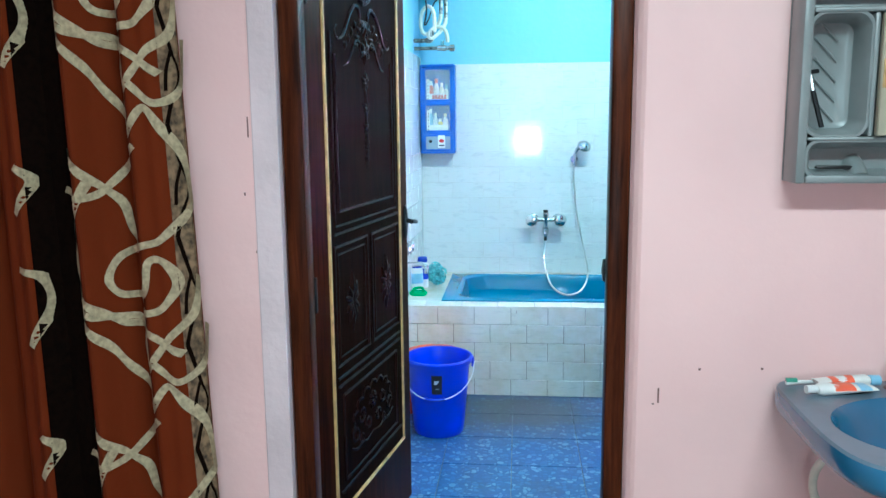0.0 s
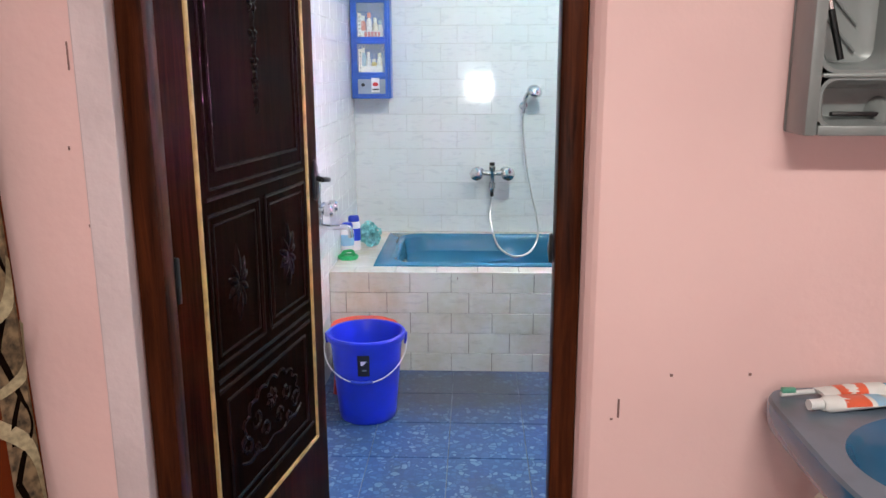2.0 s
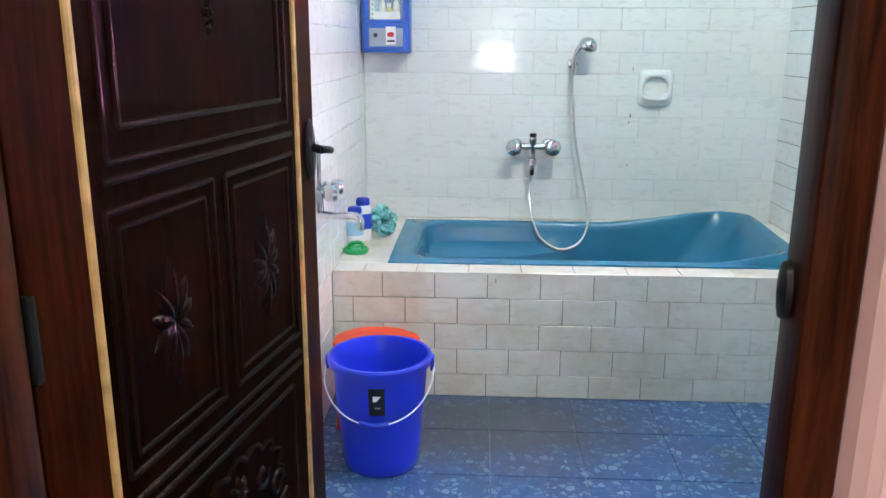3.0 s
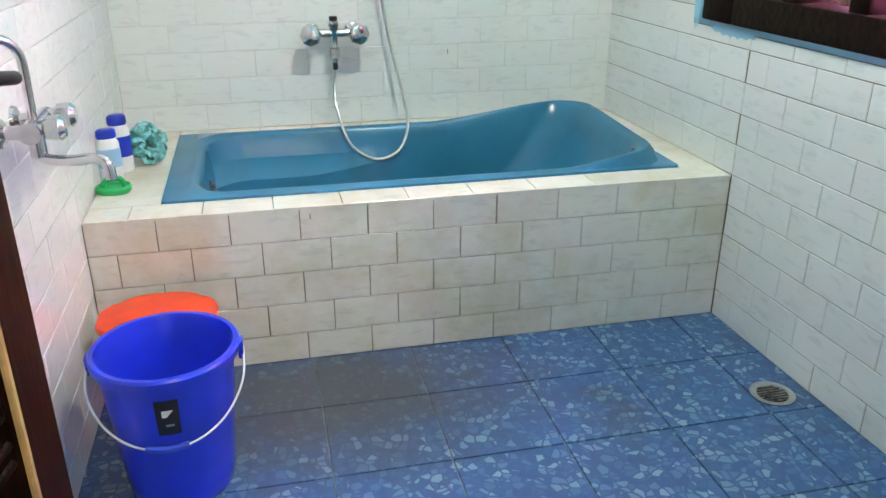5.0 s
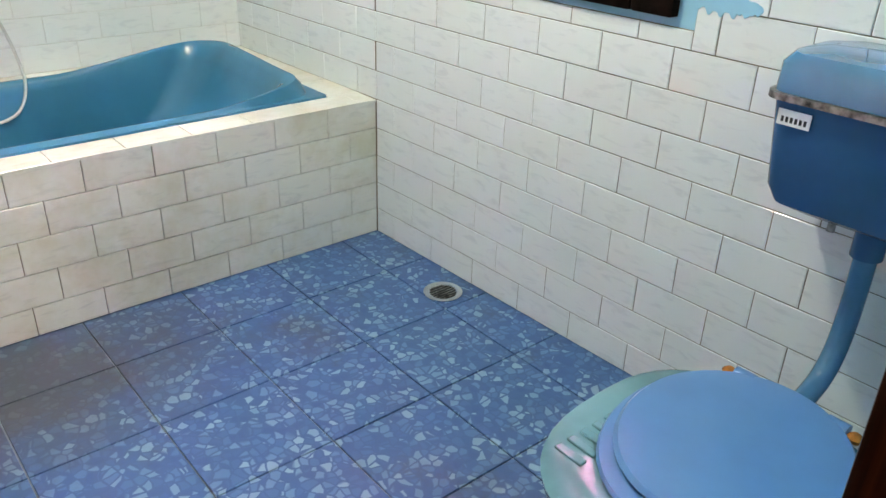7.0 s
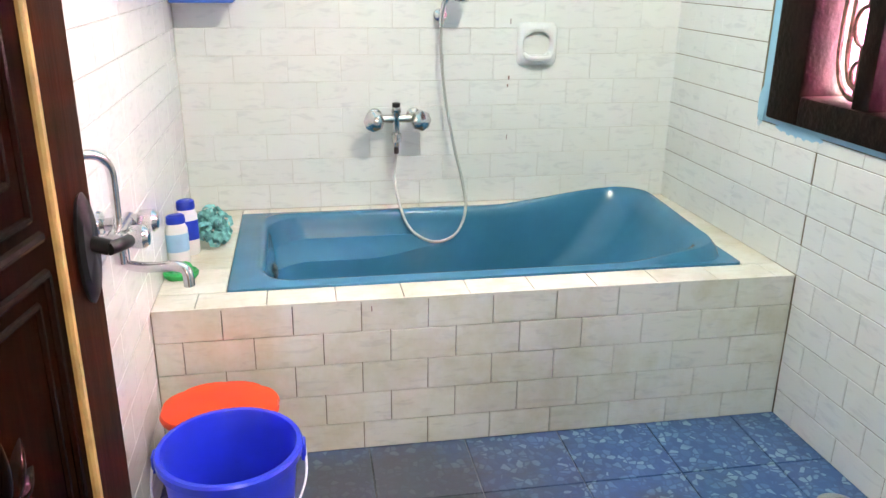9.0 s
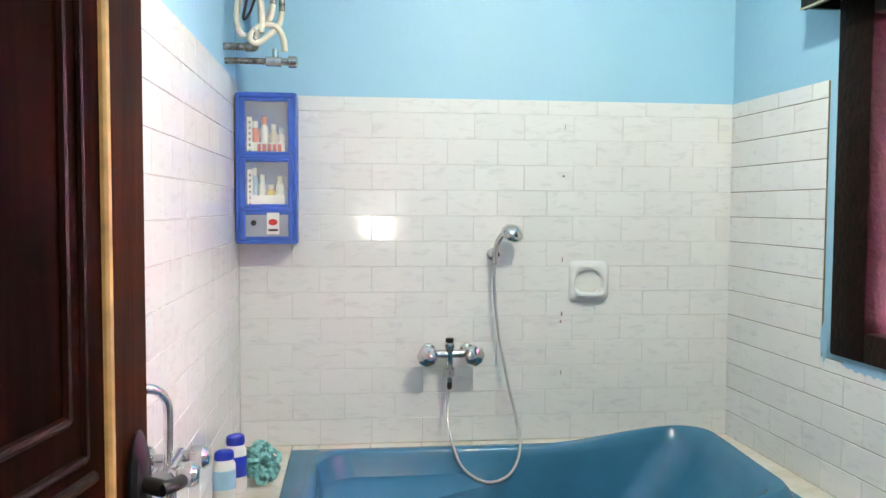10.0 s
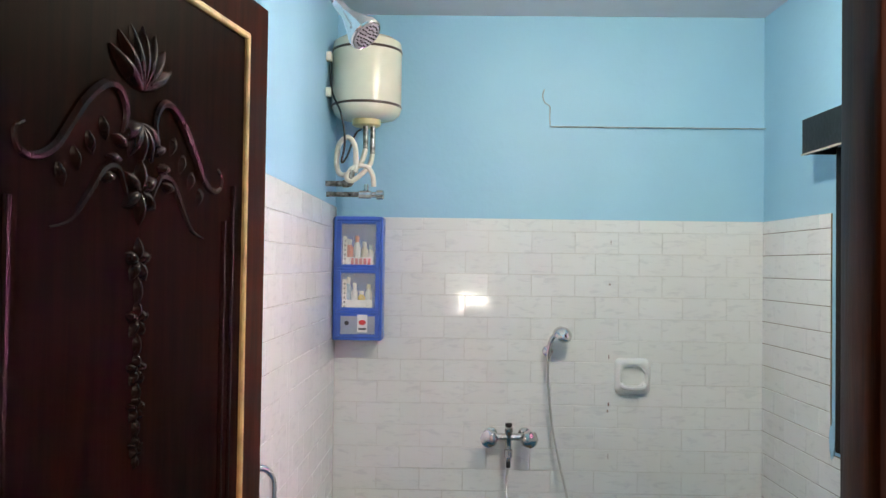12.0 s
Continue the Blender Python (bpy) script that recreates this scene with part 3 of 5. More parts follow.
# ---- bathroom wall fittings ----
def mixer():
    t = thing("bath_mixer", "chrome bath mixer tap with two round knobs on the wall", "tap", at=pose(0, 0, 0))
    zc, xa, xb = 0.842, 0.802, 0.951
    xm = (xa + xb) / 2
    part("body", rod((xa, -0.075, zc), (xb, -0.075, zc), 0.016, 16), M["chrome"], t)
    for x in (xa, xb):
        part("flange", lathe([(0.0, 0), (0.03, 0), (0.028, 0.008), (0.014, 0.014), (0.013, 0.07), (0, 0.07)], pose(x, -0.008, zc, 90), 20), M["chrome"], t)
        s = -1 if x == xa else 1
        part("knob", lathe([(0.0, 0), (0.014, 0.0), (0.016, 0.01), (0.034, 0.016), (0.040, 0.03), (0.037, 0.05), (0.024, 0.058), (0, 0.06)], pose(x, -0.085, zc, 90) @ Matrix.Rotation(radians(20 * s), 4, "Y"), 8), M["chrome"], t)
    bm = lathe([(0, -0.105), (0.012, -0.105), (0.015, -0.09), (0.019, -0.085), (0.019, -0.055), (0.013, -0.05), (0.015, 0.02), (0.018, 0.024), (0.018, 0.042), (0.013, 0.046), (0, 0.046)], pose(xm, -0.078, zc), 18)
    part("diverter", bm, M["chrome"], t)
    part("nut", lathe([(0, 0), (0.009, 0), (0.010, 0.006), (0.010, 0.022), (0.008, 0.028), (0, 0.028)], pose(xm, -0.078, zc - 0.132), 12), M["black_metal"], t)
    part("top_cap", lathe([(0, 0), (0.015, 0), (0.016, 0.004), (0.015, 0.014), (0, 0.015)], pose(xm, -0.078, zc + 0.046), 12), M["black_metal"], t)
    return t, xm, zc


MIX, mx_, mz_ = mixer()
hand = thing("hand_shower", "chrome hand shower in its wall holder with a metal hose", "shower", at=pose(0, 0, 0))
part("holder", lathe([(0, 0), (0.024, 0), (0.022, 0.008), (0.012, 0.012), (0.014, 0.038), (0.02, 0.044), (0, 0.052)], pose(1.049, -0.008, 1.212, 90), 18), M["chrome"], hand)
part("handle", tube([(1.047, -0.062, 1.175), (1.049, -0.064, 1.215), (1.058, -0.07, 1.262), (1.075, -0.085, 1.292)], 0.0115, 12, None, 6, lambda t: 0.8 + 0.3 * t), M["chrome"], hand)
head = part("head", lathe([(0, -0.006), (0.036, -0.008), (0.042, 0.0), (0.042, 0.012), (0.034, 0.026), (0.016, 0.038), (0, 0.042)], pose(1.100, -0.110, 1.288, 28, 22, 0), 28), M["chrome"], hand)
bm = bmesh.new()
for r, n in ((0.012, 6), (0.022, 10), (0.031, 14)):
    for i in range(n):
        a = 2 * math.pi * i / n
        lathe([(0.0025, -0.011), (0.0025, -0.006)], pose(1.100, -0.110, 1.288, 28, 22, 0) @ pose(r * math.cos(a), r * math.sin(a), 0), 6, bm)
part("nozzles", bm, M["black_metal"], head)
part("hose", tube([(mx_, -0.078, mz_ - 0.13), (mx_ - 0.008, -0.08, mz_ - 0.20), (mx_ - 0.004, -0.12, 0.56), (mx_ + 0.035, -0.17, 0.445), (mx_ + 0.12, -0.19, 0.390), (mx_ + 0.21, -0.18, 0.41), (mx_ + 0.258, -0.14, 0.49), (mx_ + 0.252, -0.10, 0.60), (mx_ + 0.225, -0.075, 0.72), (mx_ + 0.19, -0.065, 0.90), (1.047, -0.06, 1.08), (1.047, -0.062, 1.175)], 0.0055, 8, None, 10), M["silver_hose"], hand, "flexible silver hose")

soap = thing("soap_dish", "white ceramic soap dish set in the tiled wall", "soap dish", at=pose(0, 0, 0))
sx0, sx1, sz0, sz1 = 1.350, 1.502, 1.028, 1.186
cxs, czs = (sx0 + sx1) / 2, (sz0 + sz1) / 2
rings = []
for hx, hz, r, y in ((0.077, 0.080, 0.02, -0.006), (0.077, 0.080, 0.03, -0.020), (0.070, 0.073, 0.035, -0.030), (0.062, 0.060, 0.045, -0.034), (0.056, 0.050, 0.045, -0.028), (0.050, 0.042, 0.04, 0.004), (0.03, 0.02, 0.018, 0.010)):
    rings.append([(x, y, z) for x, z in rounded(cxs, czs - (0.004 if r > 0.04 else 0), hx, hz, r)])
part("body", loft(bmesh.new(), rings, True, False, True), M["white_ceramic"], soap)
part("lip", tube([(cxs - 0.05, -0.024, czs - 0.035), (cxs - 0.035, -0.05, czs - 0.048), (cxs + 0.035, -0.05, czs - 0.048), (cxs + 0.05, -0.024, czs - 0.035)], 0.010, 8), M["white_ceramic"], soap)

# medicine cabinet
cab = thing("wall_cabinet", "blue plastic wall cabinet with two clear shelves of toiletries", "cabinet", at=pose(0, 0, 0))
CX0, CX1, CZ0, CZ1, CD = XL + 0.014, 0.318, 1.256, 1.796, -0.12
bm = bmesh.new()
for a in ((CX0, CX0 + 0.012, CD + 0.002, -0.008, CZ0 + 0.002, CZ1 - 0.004), (CX1 - 0.012, CX1, CD + 0.002, -0.008, CZ0 + 0.002, CZ1 - 0.004), (CX0 + 0.012, CX1 - 0.012, -0.014, -0.008, CZ0, CZ1)):
    box(bm, *a, bevel=0.003)
part("side", bm, M["cab_blue"], cab)
part("base", boxed(CX0 + 0.002, CX1 - 0.002, CD, -0.016, CZ0, CZ0 + 0.014, bevel=0.004), M["cab_blue"], cab)
part("top", boxed(CX0 + 0.002, CX1 - 0.002, CD + 0.005, -0.016, CZ1 - 0.022, CZ1, bevel=0.009, seg=3), M["cab_blue"], cab)
levels = (CZ0 + 0.125, CZ0 + 0.312)
for z in levels:
    part("shelf", boxed(CX0 + 0.012, CX1 - 0.012, CD + 0.001, -0.016, z - 0.008, z + 0.004, bevel=0.002), M["cab_blue"], cab)
bm = bmesh.new()
for z0, z1 in ((CZ0 + 0.014, levels[0] - 0.008), (levels[0] + 0.004, levels[1] - 0.008), (levels[1] + 0.004, CZ1 - 0.022)):
    for a in ((CX0 + 0.012, CX0 + 0.034, z0, z1), (CX1 - 0.030, CX1 - 0.012, z0, z1), (CX0 + 0.034, CX1 - 0.030, z0, z0 + 0.013), (CX0 + 0.034, CX1 - 0.030, z1 - 0.012, z1)):
        box(bm, a[0], a[1], CD - 0.001, CD + 0.007, a[2], a[3], 0.002, 1)
part("door_frame", bm, M["cab_blue"], cab)


def clear_plastic():
    m = material("clear_plastic", (0.9, 0.93, 0.95), 0.08)
    nt = m.node_tree
    tr = node(m, "ShaderNodeBsdfTransparent")
    mixs = node(m, "ShaderNodeMixShader", Fac=0.18)
    link(m, tr.outputs[0], mixs.inputs[1])
    link(m, nt.nodes["Principled BSDF"].outputs[0], mixs.inputs[2])
    link(m, mixs.outputs[0], nt.nodes["Material Output"].inputs[0])
    return m


M["clear"] = clear_plastic()
for z0, z1 in ((levels[0] + 0.015, levels[1] - 0.018), (levels[1] + 0.015, CZ1 - 0.032)):
    pane = part("pane", boxed(CX0 + 0.032, CX1 - 0.028, CD + 0.002, CD + 0.004, z0, z1), M["clear"], cab, "clear plastic front", False)
    pane.visible_shadow = False
M["drawer_grey"] = material("grey_plastic_drawer", (0.30, 0.34, 0.40), 0.35)
drawer = part("drawer", boxed(CX0 + 0.034, CX1 - 0.030, CD + 0.001, CD + 0.006, CZ0 + 0.027, levels[0] - 0.02), M["drawer_grey"], cab)
# black disc for the dark of the finger hole, nothing is cut
part("finger_hole", lathe([(0, 0), (0.009, 0), (0.010, 0.002), (0, 0.003)], pose(CX0 + 0.062, CD + 0.001, CZ0 + 0.075, 90), 16), M["black"], drawer)
M["paper"] = material("white_paper", (0.78, 0.78, 0.76), 0.6)
M["print_red"] = material("red_print", (0.60, 0.03, 0.03), 0.5)
sticker = part("sticker", boxed(CX0 + 0.108, CX0 + 0.152, CD - 0.0015, CD + 0.001, CZ0 + 0.035, CZ0 + 0.112), M["paper"], cab, "small white and red sticker", False)
part("print", lathe([(0, 0), (0.016, 0), (0.016, 0.001), (0, 0.001)], pose(CX0 + 0.13, CD - 0.0015, CZ0 + 0.078, 90) @ Matrix.Diagonal((1, 0.7, 1, 1)), 16), M["print_red"], sticker)
part("print", boxed(CX0 + 0.114, CX0 + 0.147, CD - 0.0025, CD - 0.0013, CZ0 + 0.046, CZ0 + 0.054), M["black"], sticker, smooth=False)
# toiletries standing on the cabinet shelves
def bottle(x, y, z, r, h, mat, cap, label, oval=1.0):
    t = thing("toiletry_bottle", label, "bottle", at=pose(x, y, z))
    part("bottle_body", lathe([(0, 0), (r * 0.92, 0), (r, 0.004), (r, h * 0.68), (r * 0.6, h * 0.78), (r * 0.5, h * 0.8), (0, h * 0.8)], Matrix.Diagonal((1, oval, 1, 1)), 16), mat, t)
    part("cap", lathe([(0, h * 0.8), (r * 0.62, h * 0.8), (r * 0.62, h * 0.98), (r * 0.5, h), (0, h)], Matrix.Diagonal((1, oval, 1, 1)), 16), cap, t)
    return t


M["sky_plastic"] = material("pale_blue_plastic", (0.30, 0.55, 0.75), 0.35)
M["yellow_plastic"] = material("yellow_plastic", (0.75, 0.55, 0.06), 0.35)
M["orange_red"] = material("orange_red_plastic", (0.75, 0.13, 0.06), 0.35)
M["royal"] = material("royal_blue_plastic", (0.01, 0.04, 0.45), 0.3)
M["skin_plastic"] = material("ivory_plastic", (0.70, 0.62, 0.48), 0.4)
for i, (lv, dx, r, h, a, b, lb) in enumerate((
        (0, 0.060, 0.013, 0.145, "sky_plastic", "white", "pale blue tube with a white cap"), (0, 0.088, 0.014, 0.120, "white", "white", "small white plastic bottle"),
        (0, 0.118, 0.016, 0.085, "yellow_plastic", "white", "small yellow bottle with a white cap"), (0, 0.150, 0.015, 0.115, "white", "skin_plastic", "white bottle with an ivory cap"),
        (1, 0.062, 0.017, 0.125, "orange_red", "white", "orange-red bottle with a white cap"), (1, 0.096, 0.015, 0.14, "white", "orange_red", "white bottle with an orange-red cap"),
        (1, 0.128, 0.015, 0.115, "skin_plastic", "white", "ivory bottle with a white cap"), (1, 0.156, 0.013, 0.10, "white", "sky_plastic", "white tube with a pale blue cap"))):
    bottle(CX0 + dx, -0.062 - 0.008 * (i % 2), levels[lv] + 0.004, r, h, M[a], M[b], lb)
for z, ln in ((levels[0], 0.15), (levels[1], 0.15)):
    packet = thing("paper_packet", "printed white paper card leaning on the shelf", "packet", at=pose(0, 0, 0))
    part("card", boxed(CX0 + 0.042, CX0 + 0.170, CD + 0.012, CD + 0.015, z + 0.005, z + 0.05), M["paper"], packet, smooth=False)
    part("card_edge", boxed(CX0 + 0.040, CX0 + 0.058, CD + 0.010, CD + 0.012, z + 0.005, z + 0.14), M["paper"], packet, smooth=False)
    for k in range(6):
        part("print", boxed(CX0 + 0.046, CX0 + 0.052, CD + 0.008, CD + 0.0102, z + 0.015 + 0.02 * k, z + 0.025 + 0.02 * k), M["black"], packet, smooth=False)
    if z == levels[1]:
        for k in range(5):
            part("print", boxed(CX0 + 0.075 + 0.018 * k, CX0 + 0.088 + 0.018 * k, CD + 0.010, CD + 0.0125, z + 0.016, z + 0.044), M["print_red"], packet, smooth=False)

# things on the deck
def shampoo(x, y, h, label):
    t = thing("shampoo_bottle", label, "bottle", at=pose(x, y, DECK, 0, 0, 20))
    d = Matrix.Diagonal((1, 0.6, 1, 1))
    part("bottle_body", lathe([(0, 0), (0.030, 0), (0.034, 0.006), (0.034, h * 0.72), (0.026, h * 0.82), (0.014, h * 0.84), (0, h * 0.84)], d, 24), M["white"], t)
    part("label", lathe([(0.0345, h * 0.28), (0.0350, h * 0.29), (0.0350, h * 0.62), (0.0345, h * 0.63)], d, 24), M["royal" if h > 0.18 else "sky_plastic"], t)
    part("cap", lathe([(0, h * 0.83), (0.027, h * 0.82), (0.030, h * 0.86), (0.028, h * 0.97), (0.02, h), (0, h)], d, 24), M["royal"], t)
    return t


shampoo(0.130, -0.585, 0.165, "white shampoo bottle with a blue flip cap")
shampoo(0.150, -0.49, 0.185, "tall white shampoo bottle with a dark blue cap")
loofah = thing("bath_sponge", "crumpled turquoise net bath sponge on the deck", "sponge", at=pose(0.215, -0.415, DECK + 0.066))
bm = bmesh.new()
rng = random.Random(4)
for k in range(60):
    a, b = rng.uniform(0, 6.28), rng.uniform(-1, 1)
    c = Vector((math.cos(a) * math.sqrt(1 - b * b), math.sin(a) * math.sqrt(1 - b * b), b)) * rng.uniform(0.035, 0.055)
    ax = Vector((rng.uniform(-1, 1), rng.uniform(-1, 1), rng.uniform(-1, 1))).normalized()
    q = ax.orthogonal().normalized()
    w = ax.cross(q)
    n, r = 10, rng.uniform(0.012, 0.024)
    r1 = [c + (q * math.cos(6.283 * i / n) + w * math.sin(6.283 * i / n)) * r + ax * rng.uniform(-0.004, 0.004) for i in range(n)]
    r2 = [p + ax * 0.012 + (p - c) * rng.uniform(0.05, 0.35) for p in r1]
    loft(bm, [r1, r2])
part("net", bm, M["loofah"], loofah)
brush = thing("scrub_brush", "bright green plastic soap dish lying on the deck", "soap dish", at=pose(0.150, -0.70, DECK))
part("dish", loft(bmesh.new(), [[(x, y, z) for x, y in rounded(0, 0, hx, hy, r)] for hx, hy, r, z in ((0.042, 0.030, 0.028, 0.0), (0.05, 0.036, 0.034, 0.008), (0.052, 0.038, 0.036, 0.018), (0.046, 0.033, 0.030, 0.024), (0.040, 0.028, 0.026, 0.016))], True, True, True), M["green"], brush)
part("grip", tube([(-0.03, 0, 0.018), (-0.02, 0, 0.038), (0.02, 0, 0.042), (0.03, 0, 0.018)], 0.008, 8), M["green"], brush)

# bib mixer on the side wall: two knobs, bent riser pipe, long spout
tap = thing("wall_tap", "chrome wall mixer tap with a long spout and bent pipe", "tap", at=pose(XL, -1.40, 0.865))
for dy in (-0.055, 0.055):
    part("flange", lathe([(0, 0), (0.030, 0), (0.028, 0.008), (0.014, 0.014), (0.014, 0.06), (0, 0.06)], pose(0.008, dy, 0, 0, 90), 20), M["chrome"], tap)
    part("knob", lathe([(0, 0), (0.014, 0), (0.016, 0.014), (0.024, 0.02), (0.026, 0.044), (0.018, 0.054), (0, 0.056)], pose(0.075, dy, 0.006, 0, 90), 8), M["chrome"], tap)
part("body", rod((0.066, -0.075, 0), (0.066, 0.075, 0), 0.021, 18), M["chrome"], tap)
part("drop", rod((0.066, -0.03, 0.0), (0.066, -0.03, -0.055), 0.016, 14), M["chrome"], tap)
part("spout", tube([(0.066, -0.03, -0.052), (0.085, -0.035, -0.062), (0.13, -0.05, -0.062), (0.175, -0.06, -0.058), (0.195, -0.065, -0.068), (0.198, -0.066, -0.10)], 0.011, 12), M["chrome"], tap)
part("riser", tube([(0.066, -0.03, 0.01), (0.068, -0.03, 0.10), (0.066, -0.035, 0.145), (0.05, -0.055, 0.172), (0.025, -0.075, 0.178), (0.002, -0.09, 0.178)], 0.0095, 12), M["chrome"], tap)
part("flange", lathe([(0, 0), (0.026, 0), (0.024, 0.008), (0, 0.012)], pose(0.008, -0.09, 0.178, 0, 90), 18), M["chrome"], tap)

# fixed shower on the side wall, partly behind the open door
arm = thing("wall_shower", "chrome shower head on a grey wall arm", "shower", at=pose(0, 0, 0))
AY, AZ = -1.43, 2.347
part("flange", lathe([(0, 0), (0.034, 0), (0.03, 0.01), (0, 0.014)], pose(XL, AY, AZ, 0, 90), 20), M["chrome"], arm)
M["grey_pipe"] = material("dull_grey_pipe", (0.36, 0.40, 0.42), 0.4, 0.4, 0.1, 30)
part("arm", tube([(XL, AY, AZ), (XL + 0.10, AY, AZ), (XL + 0.16, AY, AZ - 0.004), (XL + 0.195, AY, AZ - 0.025), (XL + 0.22, AY, AZ - 0.05)], 0.011, 12), M["grey_pipe"], arm)
part("collar", rod((XL + 0.218, AY, AZ - 0.048), (XL + 0.246, AY - 0.006, AZ - 0.082), 0.015, 14), M["chrome"], arm)
aim = Matrix.Translation((XL + 0.244, AY - 0.005, AZ - 0.078)) @ Vector((0.62, -0.30, -0.72)).to_track_quat("Z", "Y").to_matrix().to_4x4()
bell = part("bell", lathe([(0, 0.0), (0.015, 0.0), (0.021, 0.018), (0.040, 0.066), (0.047, 0.080), (0.048, 0.094), (0.045, 0.098), (0.040, 0.096), (0, 0.094)], aim, 28), M["chrome"], arm)
part("face", lathe([(0, 0.0945), (0.040, 0.0965), (0.040, 0.099), (0, 0.101)], aim, 28), M["grey_pipe"], bell)
bm = bmesh.new()
for r, n in ((0.010, 6), (0.021, 12), (0.032, 18)):
    for i in range(n):
        a = 2 * math.pi * i / n
        lathe([(0.0025, 0.099), (0.0022, 0.104)], aim @ pose(r * math.cos(a), r * math.sin(a), 0), 6, bm)
part("nozzles", bm, M["black_metal"], bell)

# water heater
GX, GY, GR = 0.248, -0.20, 0.147
gey = thing("water_heater", "small cream water heater with dark bands on wall brackets", "water heater", at=pose(GX, GY, 0.132) @ Matrix.Diagonal((1, 1, 0.925, 1)))
part("tank", lathe([(0, 2.235), (0.075, 2.236), (0.12, 2.244), (0.14, 2.262), (GR, 2.288), (GR, 2.56), (0.143, 2.588), (0.115, 2.608), (0.06, 2.618), (0, 2.621)], None, 40), M["cream"], gey)
for z in (2.295, 2.548):
    part("band", lathe([(GR + 0.0005, z - 0.006), (GR + 0.003, z - 0.004), (GR + 0.003, z + 0.004), (GR + 0.0005, z + 0.006)], None, 40), M["brown"], gey)
part("element_cover", lathe([(0, 2.205), (0.05, 2.206), (0.06, 2.212), (0.062, 2.24), (0, 2.24)], None, 24), M["yellow"], gey)
for z in (2.34, 2.50):
    part("bracket", boxed(-GX + XL, -GR + 0.012, -0.12, -0.085, z - 0.02, z + 0.02, bevel=0.004), M["cream"], gey)
    part("bracket", boxed(-GX + XL, -GR + 0.012, 0.085, 0.12, z - 0.02, z + 0.02, bevel=0.004), M["cream"], gey)
part("pipe_nipple", rod((0.0, -0.02, 2.21), (0.0, -0.02, 2.10), 0.011, 12), M["old_steel"], gey)
part("pipe_nipple", rod((0.028, 0.0, 2.21), (0.028, 0.0, 2.08), 0.011, 12), M["old_steel"], gey)
part("hose", tube([(0.0, -0.02, 2.10), (-0.015, -0.03, 2.04), (-0.06, -0.05, 1.985), (-0.10, -0.06, 1.98), (-0.115, -0.065, 2.03), (-0.105, -0.068, 2.11), (-0.07, -0.068, 2.145), (-0.04, -0.068, 2.11), (-0.033, -0.068, 2.03), (-0.035, -0.07, 1.985)], 0.0115, 10), M["cream_hose"], gey, "cream looped water hose")
part("hose", tube([(0.028, 0.0, 2.08), (0.02, -0.02, 2.03), (-0.01, -0.06, 1.98), (-0.05, -0.08, 1.945), (-0.07, -0.08, 1.965), (-0.04, -0.07, 2.01), (0.01, -0.05, 2.015), (0.035, -0.045, 1.975), (0.04, -0.045, 1.925)], 0.0105, 10), M["cream_hose"], gey, "cream looped water hose")
part("cable", tube([(-0.145, -0.06, 2.50), (-0.135, -0.10, 2.35), (-0.09, -0.125, 2.24), (-0.075, -0.11, 2.12), (-0.09, -0.09, 2.03), (-0.07, -0.07, 2.06), (-0.04, -0.05, 2.16), (-0.02, -0.02, 2.19)], 0.0045, 8), M["black"], gey, "black power cable")
valves = thing("supply_valves", "worn metal supply pipe and angle valve on the wall", "valve", at=pose(0.012, 0, -0.014))
part("pipe", rod((XL - 0.03, GY - 0.07, 1.935), (XL + 0.075, GY - 0.07, 1.935), 0.012, 12), M["old_steel"], valves)
part("elbow", tube([(XL + 0.06, GY - 0.07, 1.935), (XL + 0.088, GY - 0.07, 1.938), (XL + 0.092, GY - 0.07, 1.965), (XL + 0.092, GY - 0.07, 1.992)], 0.016, 12), M["old_steel"], valves)
part("pipe", rod((XL - 0.03, GY - 0.045, 1.893), (XL + 0.13, GY - 0.045, 1.893), 0.011, 12), M["old_steel"], valves)
part("angle_valve", lathe([(0, 0), (0.016, 0), (0.017, 0.05), (0.012, 0.055), (0.012, 0.07), (0.02, 0.074), (0.02, 0.10), (0.014, 0.105), (0, 0.105)], pose(XL + 0.125, GY - 0.045, 1.893, 0, 90), 14), M["chrome"], valves)
part("outlet", rod((XL + 0.155, GY - 0.045, 1.893), (XL + 0.155, GY - 0.045, 1.935), 0.010, 12), M["chrome"], valves)

# clothes line across the back wall
line = thing("clothes_line", "thin grey wire strung along the blue wall", "wire", at=pose(0, 0, 0))
part("wire", rod((1.050, -0.012, 2.214), (XR - 0.004, -0.014, 2.214), 0.003, 6), M["grey_pipe"], line)
part("wire_tail", tube([(1.050, -0.012, 2.214), (1.048, -0.006, 2.26), (1.048, -0.005, 2.305), (1.026, -0.005, 2.325), (1.016, -0.005, 2.355), (1.024, -0.005, 2.385)], 0.0025, 6), M["grey_pipe"], line)
part("hook", lathe([(0, 0), (0.014, 0), (0.012, 0.012), (0, 0.02)], pose(XR, -0.014, 2.214, 0, -90), 12), M["grey_pipe"], line)

